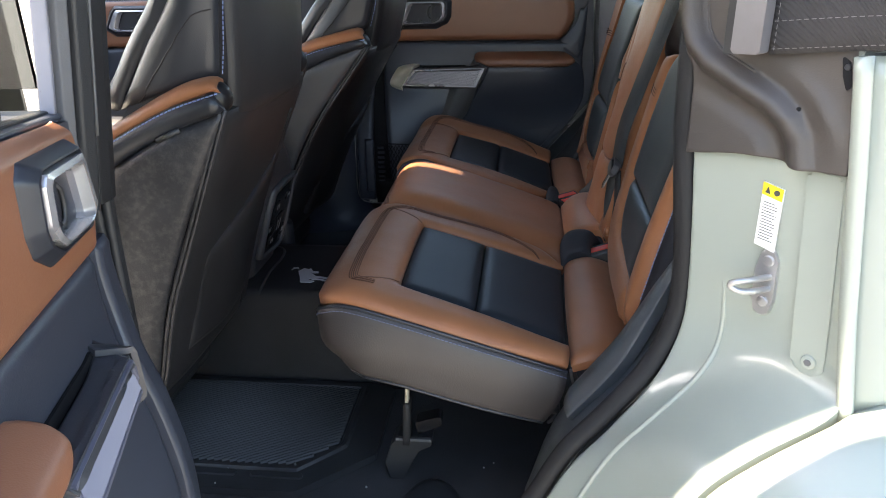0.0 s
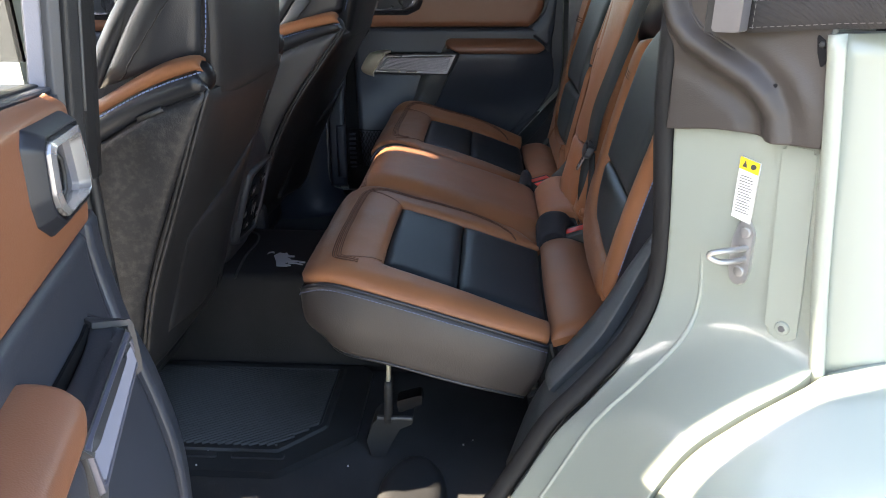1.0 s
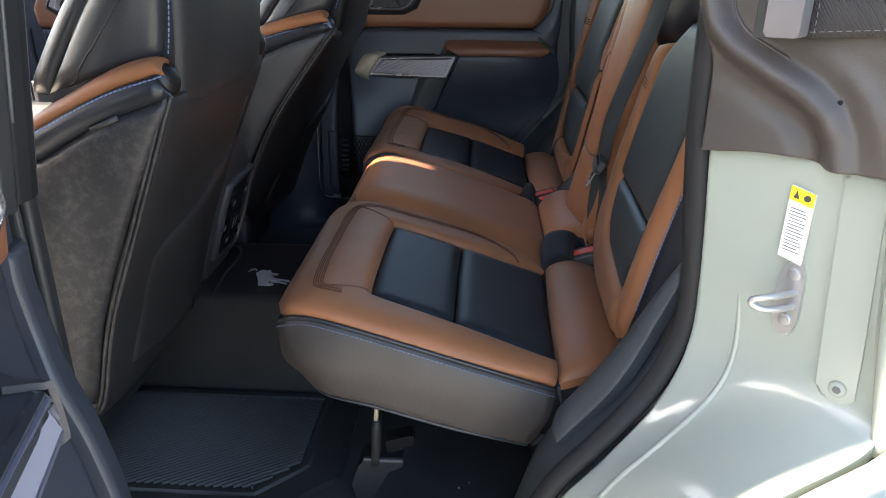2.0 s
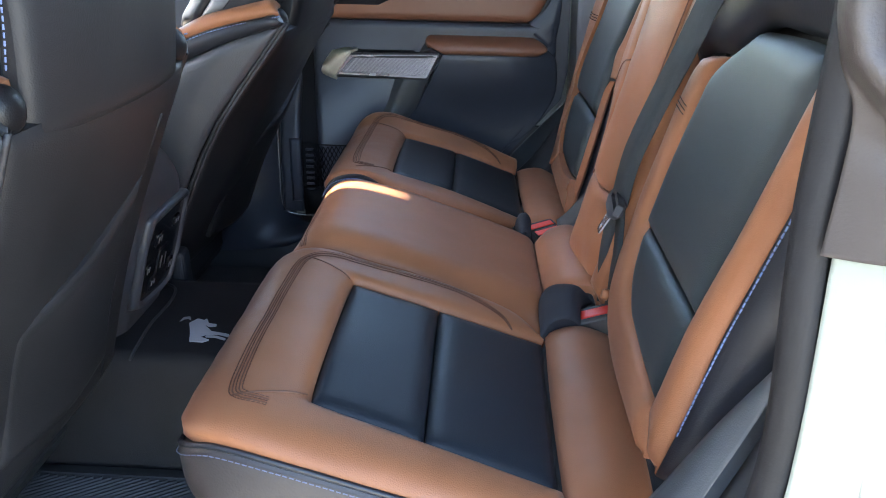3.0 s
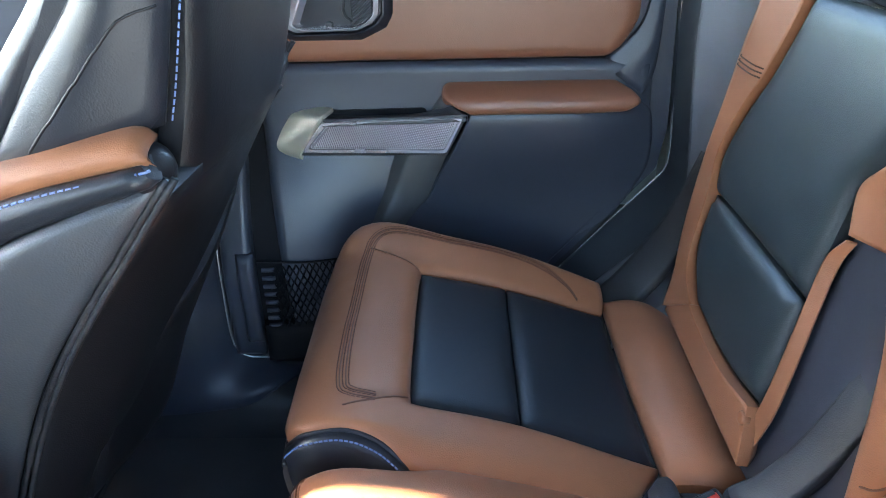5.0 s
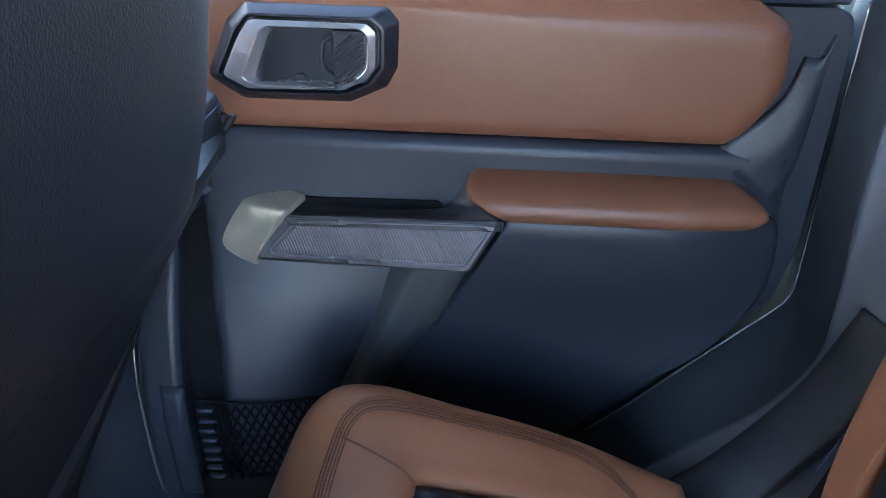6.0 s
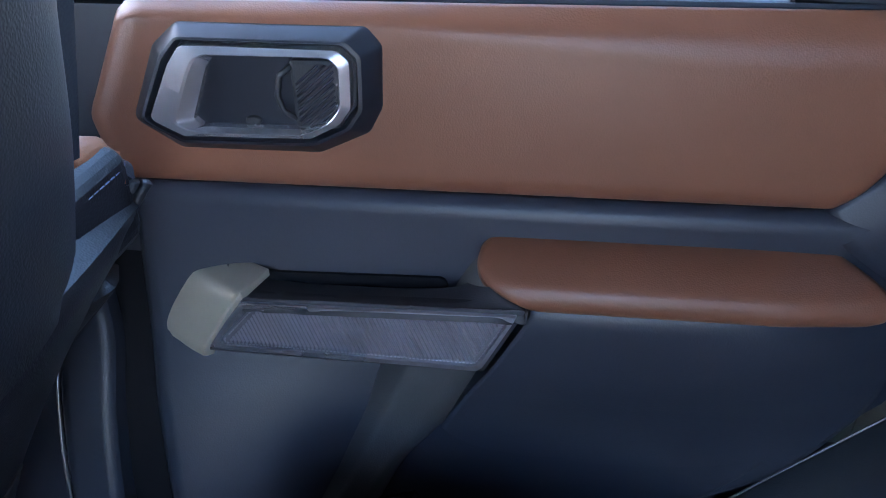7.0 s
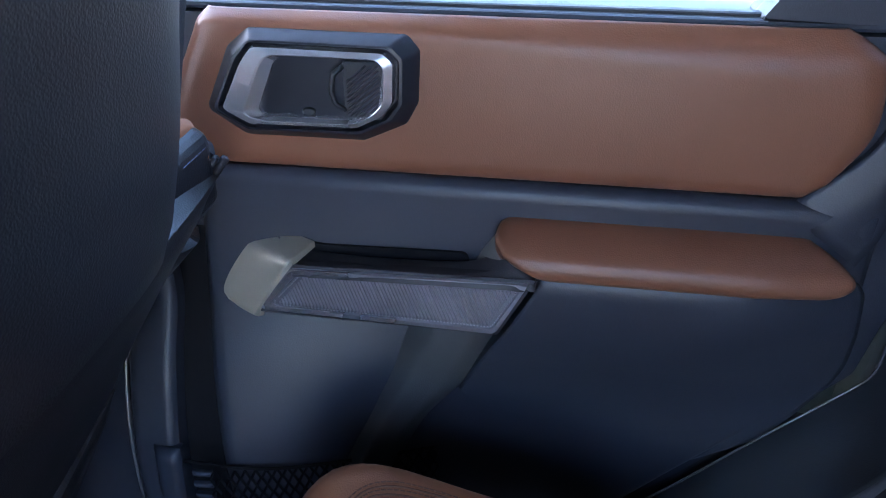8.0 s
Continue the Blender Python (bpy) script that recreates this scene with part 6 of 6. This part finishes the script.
def relief(u, z):
    r = to_crest(u, z)
    side = min(max(r / 0.03 + 0.5, 0.0), 1.0)
    low = min(max((0.735 - z) / 0.05, 0.0), 1.0)
    fold = math.cos(min(abs(r) / 0.0165, 1.0) * math.pi / 2) ** 1.2 * (0.017 - 0.008 * low * low)
    hollow = -0.010 * math.exp(-((r + 0.024) / 0.011) ** 2) * low
    swell = 0.005 * math.exp(-((r - 0.034) / 0.010) ** 2) * math.exp(-((z - 0.715) / 0.035) ** 2)
    return 0.011 + 0.004 * side * side * (3 - 2 * side) + fold + hollow + swell


FOOTZ = [(-0.02, 0.652), (0.012, 0.6525), (0.060, 0.6605), (0.0886, 0.6625), (0.119, 0.660), (0.146, 0.6605), (0.18, 0.662)]
LEFTU = [(0.64, 0.010), (0.735, 0.008), (0.76, -0.004), (0.80, -0.013), (0.96, -0.014)]
RIGHTU = [(0.64, 0.1755), (0.67, 0.1755), (0.70, 0.174), (0.7676, 0.166), (0.96, 0.166)]
lines = []
for k in range(9):
    line = []
    for z in (0.650, 0.668, 0.686, 0.704, 0.722, 0.740, 0.758, 0.776, 0.80, 0.86, 0.95):
        u = table(z, LEFTU) + (table(z, RIGHTU) - table(z, LEFTU)) * k / 8
        line.append((u, max(z, table(u, FOOTZ)) if z < 0.66 else z))
    lines.append(line)
surf("trim_panel", lines, 110, 80, TAUPE, trim, thick=0.012, flip=True, sides="", fn=lambda p: T(p[0], p[1], relief(p[0], p[1])))
LIP = [(0.020, 0.95), (0.020, 0.82), (0.022, 0.789), (0.030, 0.771), (0.044, 0.759), (0.060, 0.7515), (0.078, 0.743)]
tube("bead_lip", [T(u, z, relief(u, z) - 0.0004) for u, z in LIP], 0.0016, TAUPE, trim, n=60, k=6)
# screw point, and a thin dark patch for the shade in the clip pocket
pillow("trim_screw", loop(circle(0.0022, 12), 12), lambda a, b, h: T(0.1239 + a, 0.7145 + b, relief(0.1239, 0.7145) + h), 0.0012, 0.001, SHADOW, trim)
prism("clip_pocket_shade", rounded([(0.1535, 0.7655), (0.1615, 0.7600), (0.1660, 0.7400), (0.1620, 0.7350), (0.1570, 0.7480)], 0.002), lambda a, b, h: T(a, b, relief(a, b) + h), -0.002, 0.0012, SHADOW, trim, 0.0005, label="dark patch for the shaded clip pocket")
pillow("clip", loop(circle(0.0030, 14), 14), lambda a, b, h: T(0.1600 + a, 0.7560 + b, relief(0.160, 0.756) + 0.0012 + h), 0.0016, 0.001, DARKPL, trim)

canvas = thing("canvas_top", (0.75, -0.05, 0.762), "dark canvas soft top side with pale stitching", "canvas top")
cv = lambda u, z, o=0.0: V(0.604 + u * 0.72 - o * 0.70, -0.030 - u * 0.62 - o * 0.72, z)
surf("side_cloth", [[cv(-0.002, 0.7615, 0.022), cv(0.10, 0.772, 0.020), cv(0.20, 0.775, 0.012)], [cv(-0.002, 0.85, 0.022), cv(0.10, 0.85, 0.020), cv(0.20, 0.85, 0.014)], [cv(-0.002, 1.0, 0.022), cv(0.10, 1.0, 0.018), cv(0.20, 1.0, 0.012)]], 20, 14, FABRIC, canvas,
     sides="", thick=0.006, flip=False, wave=0.001)
surf("rear_cloth", [[cv(0.20, 0.775, 0.012), (1.0, -0.10, 0.775), (1.5, -0.10, 0.775)], [cv(0.20, 1.0, 0.012), (1.0, -0.08, 1.0), (1.5, -0.08, 1.0)]], 12, 8, FABRIC, canvas, sides="", thick=0.006, flip=False)
PALE = material("pale_thread", (0.19, 0.18, 0.175), 0.8, vary=0.1)
for line in ([cv(0.004, 0.765, 0.0255), cv(0.004, 0.85, 0.0255), cv(0.004, 0.98, 0.0255)], [cv(0.000, 0.767, 0.0258), cv(0.05, 0.772, 0.0250), cv(0.10, 0.777, 0.0240), cv(0.19, 0.782, 0.0170)], [cv(0.000, 0.791, 0.0258), cv(0.05, 0.796, 0.0250), cv(0.10, 0.800, 0.0240), cv(0.19, 0.804, 0.0175)]):
    stitches("stitching", line, PALE, canvas, step=0.0062, size=(0.0040, 0.00032, 0.0004), up=(-0.7, -0.7, 0), lift=0.0)
brk = thing("top_bracket", (0.585, -0.01, 0.758), "silver soft top bracket on the trim", "bracket")
bk = lambda u, v, h: V(0.563 + u * 0.72 - h * 0.70, -0.024 - u * 0.70 - h * 0.72, v)
prism("plate", rounded([(0.004, 0.762), (0.032, 0.763), (0.034, 0.95), (0.006, 0.95)], 0.003), bk, 0.0, 0.016, BRACKET, brk, 0.002)
prism("channel", [(-0.006, 0.760), (0.005, 0.761), (0.007, 0.95), (-0.004, 0.95)], bk, -0.004, 0.012, DARKPL, brk, 0.001)

# inner trim beside the near backrest
inner = setting("quarter_trim", "dark plastic trim between seat and door opening", "quarter trim")
surf("near_trim", [[(0.68, 0.140, 0.90), (0.645, 0.140, 0.62), (0.605, 0.142, 0.48), (0.53, 0.145, 0.36), (0.43, 0.140, 0.24), (0.38, 0.13, 0.10)], [(0.61, 0.10, 0.90), (0.595, 0.10, 0.62), (0.575, 0.10, 0.47), (0.510, 0.096, 0.35), (0.425, 0.09, 0.245), (0.38, 0.08, 0.10)],
                   [(0.545, 0.055, 0.90), (0.545, 0.056, 0.62), (0.558, 0.056, 0.46), (0.520, 0.046, 0.365), (0.430, 0.036, 0.255), (0.38, 0.03, 0.14)]], 40, 12, SILLPL, inner, sides="", thick=0.02, flip=False)
surf("near_guide", [[(0.585, 0.112, 0.53), (0.545, 0.124, 0.45), (0.50, 0.126, 0.365), (0.44, 0.12, 0.285)], [(0.583, 0.108, 0.528), (0.538, 0.105, 0.445), (0.492, 0.098, 0.36), (0.432, 0.095, 0.278)], [(0.584, 0.104, 0.526), (0.542, 0.086, 0.44), (0.498, 0.072, 0.355), (0.436, 0.070, 0.272)]], 24, 8, SILLPL, inner, sides="", puff=0.004, thick=0.012, flip=False)
FARTRIM = [[(0.556, 1.438, 0.95), (0.561, 1.438, 0.66), (0.5715, 1.438, 0.47), (0.568, 1.438, 0.432), (0.5420, 1.438, 0.401), (0.484, 1.438, 0.337), (0.424, 1.438, 0.269), (0.338, 1.438, 0.177)],
                  [(0.560, 1.390, 0.95), (0.560, 1.390, 0.66), (0.572, 1.385, 0.48), (0.568, 1.382, 0.425), (0.536, 1.380, 0.375), (0.475, 1.376, 0.312), (0.415, 1.37, 0.25), (0.345, 1.36, 0.16)],
                  [(0.566, 1.358, 0.95), (0.562, 1.356, 0.66), (0.573, 1.350, 0.485), (0.569, 1.346, 0.418), (0.530, 1.345, 0.352), (0.465, 1.343, 0.292), (0.405, 1.335, 0.235), (0.35, 1.33, 0.15)],
                  [(0.582, 1.340, 0.95), (0.576, 1.338, 0.66), (0.585, 1.330, 0.485), (0.580, 1.326, 0.408), (0.538, 1.324, 0.338), (0.468, 1.322, 0.276), (0.41, 1.315, 0.22), (0.355, 1.31, 0.14)],
                  [(0.66, 1.26, 0.95), (0.63, 1.26, 0.66), (0.61, 1.26, 0.46), (0.575, 1.26, 0.35), (0.52, 1.26, 0.27), (0.45, 1.26, 0.20), (0.41, 1.26, 0.15), (0.38, 1.26, 0.06)]]
FARTRIM[0] = [(x - 0.003, 1.4325, z) for x, y, z in FARTRIM[0]]
# one trim split at its crest; the rear part's paler colour stands for light
surf("far_trim_front", FARTRIM[:3], 60, 18, SILLPL, inner, sides="", thick=0.02, flip=False)
surf("far_trim", FARTRIM[2:], 60, 24, LITTRIM, inner, sides="", thick=0.02, flip=False)
sweep("far_guide", [(0.60, 1.30, 0.50), (0.56, 1.288, 0.41), (0.50, 1.282, 0.32), (0.45, 1.28, 0.265)], [(-0.03, -0.006), (-0.03, 0.004), (-0.022, 0.009), (0.022, 0.009), (0.03, 0.004), (0.03, -0.006)], DARKPL, inner, up=(-0.6, -0.5, 0.5), n=20)

# pillars between the doors
pil = setting("pillar", "grey plastic pillar between front and rear door", "pillar")
up_ = lambda poly, z0, z1, nm, mat, lx=0.0, bev=0.004: prism(nm, poly, lambda u, v, h: V(u + lx * (h - 0.65), v, h), z0, z1, mat, pil, bev)
up_(rounded([(-0.165, 0.03), (-0.108, 0.026), (-0.106, 0.014), (-0.160, 0.010)], 0.004), 0.62, 1.30, "inner_trim", GREYPL, 0.15)
up_(rounded([(-0.20, 0.04), (-0.122, 0.03), (-0.112, 0.0), (-0.112, -0.02), (-0.20, -0.03)], 0.008), 0.02, 0.625, "lower_trim", DARKPL, 0.012)
up_(rounded([(-0.15, 0.008), (-0.096, 0.006), (-0.092, -0.012), (-0.095, -0.030), (-0.145, -0.030)], 0.006), 0.60, 1.30, "seal", SEALRUB, 0.15)
up_(rounded([(-0.14, -0.033), (-0.094, -0.031), (-0.086, -0.046), (-0.090, -0.062), (-0.130, -0.064)], 0.006), 0.60, 1.30, "seal_cover", DARKPL, 0.15)
up_(rounded([(-0.125, -0.068), (-0.094, -0.067), (-0.087, -0.078), (-0.092, -0.088), (-0.118, -0.089)], 0.003), 0.66, 1.30, "frame_face", GREYPL, 0.15)
up_(rounded([(-0.113, -0.091), (-0.098, -0.090), (-0.096, -0.096), (-0.111, -0.098)], 0.002), 0.70, 1.30, "frame_edge", EDGEPL, 0.15)
tube("frame_bead", [(-0.092 + 0.15 * (z - 0.65), -0.033, z) for z in (0.68, 0.80, 1.00, 1.25)], 0.0018, GREYPL, pil, n=20, k=6)
up_(rounded([(-0.20, -0.03), (-0.125, -0.03), (-0.125, -0.09), (-0.20, -0.10)], 0.006), -0.05, 0.61, "jamb_face", PAINT, 0.0)
tube("seal_bead", [(-0.116, -0.010, 0.02), (-0.112, -0.010, 0.30), (-0.108, -0.010, 0.62), (-0.088, -0.010, 0.83)], 0.006, DARKPL, pil, n=24, k=10)
tube("latch_wire", [(-0.094, -0.082, 0.775), (-0.092, -0.085, 0.755), (-0.098, -0.092, 0.745), (-0.094, -0.095, 0.738)], 0.003, DARKPL, pil, n=12, k=6)
surf("far_pillar_trim", [[(-0.150, 1.45, 1.30), (-0.152, 1.45, 0.70), (-0.150, 1.44, 0.42), (-0.146, 1.40, 0.24), (-0.135, 1.39, 0.14), (-0.10, 1.385, 0.085), (-0.02, 1.385, 0.070)], [(-0.172, 1.385, 1.30), (-0.174, 1.385, 0.70), (-0.176, 1.375, 0.42), (-0.180, 1.350, 0.24), (-0.178, 1.345, 0.14), (-0.150, 1.340, 0.090), (-0.06, 1.340, 0.074)],
                         [(-0.22, 1.36, 1.30), (-0.225, 1.36, 0.70), (-0.23, 1.345, 0.42), (-0.24, 1.325, 0.24), (-0.24, 1.320, 0.14), (-0.22, 1.318, 0.085), (-0.12, 1.318, 0.065)], [(-0.42, 1.36, 1.30), (-0.42, 1.36, 0.70), (-0.42, 1.345, 0.42), (-0.42, 1.325, 0.24), (-0.42, 1.315, 0.14), (-0.42, 1.31, 0.07), (-0.42, 1.31, -0.004)]], 40, 24, PLASTIC, pil, sides="", thick=0.02, flip=False)
box("belt_guide", (-0.17, 0.03, 0.74), (-0.13, 0.06, 1.30), GREYPL, pil, 0.010)

# the rest of the cabin, out of view
box("roof", (-0.92, -0.12, 1.27), (1.7, 1.50, 1.31), FABRIC, shell, 0.01)
box("far_filler", (0.15, 1.442, 0.02), (0.56, 1.46, 0.36), DARKPL, shell, 0.005)
box("tailgate", (1.45, -0.05, -0.06), (1.52, 1.45, 0.75), PLASTIC, shell, 0.01)
box("cargo_floor", (0.62, -0.02, -0.06), (1.46, 1.42, 0.16), CARPET, shell, 0.01)
box("far_quarter", (0.57, 1.44, -0.06), (1.5, 1.50, 0.77), PAINT, shell, 0.01)
box("far_side_skin", (-1.2, 1.552, -0.15), (1.5, 1.575, 0.752), PAINT, shell, 0.004)
box("far_top", (0.75, 1.42, 0.77), (1.5, 1.45, 1.28), FABRIC, shell, 0.005)
box("dashboard", (-1.62, -0.02, 0.0), (-1.22, 1.42, 0.86), DARKPL, shell, 0.04)
box("bonnet", (-2.9, -0.10, -0.3), (-1.60, 1.50, 0.86), PAINT, shell, 0.06)
box("pillar_base", (-1.45, 1.27, 0.80), (-1.18, 1.46, 1.10), DARKPL, shell, 0.02)
box("windscreen_header", (-1.0, -0.05, 1.285), (-0.90, 1.45, 1.34), DARKPL, shell, 0.01)
# two unseen boards, added so that their slit shapes the sun patch
slant = lambda side: lambda f, p: V(p.x, p.y + (0.165 * (p.z - 1.27) if round(f.y) == side else 0.0), p.z)
box("sun_slit_board", (-1.0, -0.05, 1.06), (-0.97, 0.764, 1.30), DARKPL, shell, 0.01, shape=slant(1))
box("sun_slit_board", (-1.0, 0.794, 1.06), (-0.97, 1.42, 1.30), DARKPL, shell, 0.01, shape=slant(0))
for yy in (-0.08, 1.42):
    sweep("windscreen_pillar", [(-1.52, yy + 0.03, 0.70), (-0.97, yy + 0.03, 1.27)], [(-0.03, -0.03), (-0.03, 0.03), (0.03, 0.03), (0.03, -0.03)], PAINT, shell, up=(0, 1, 0), smooth=False)
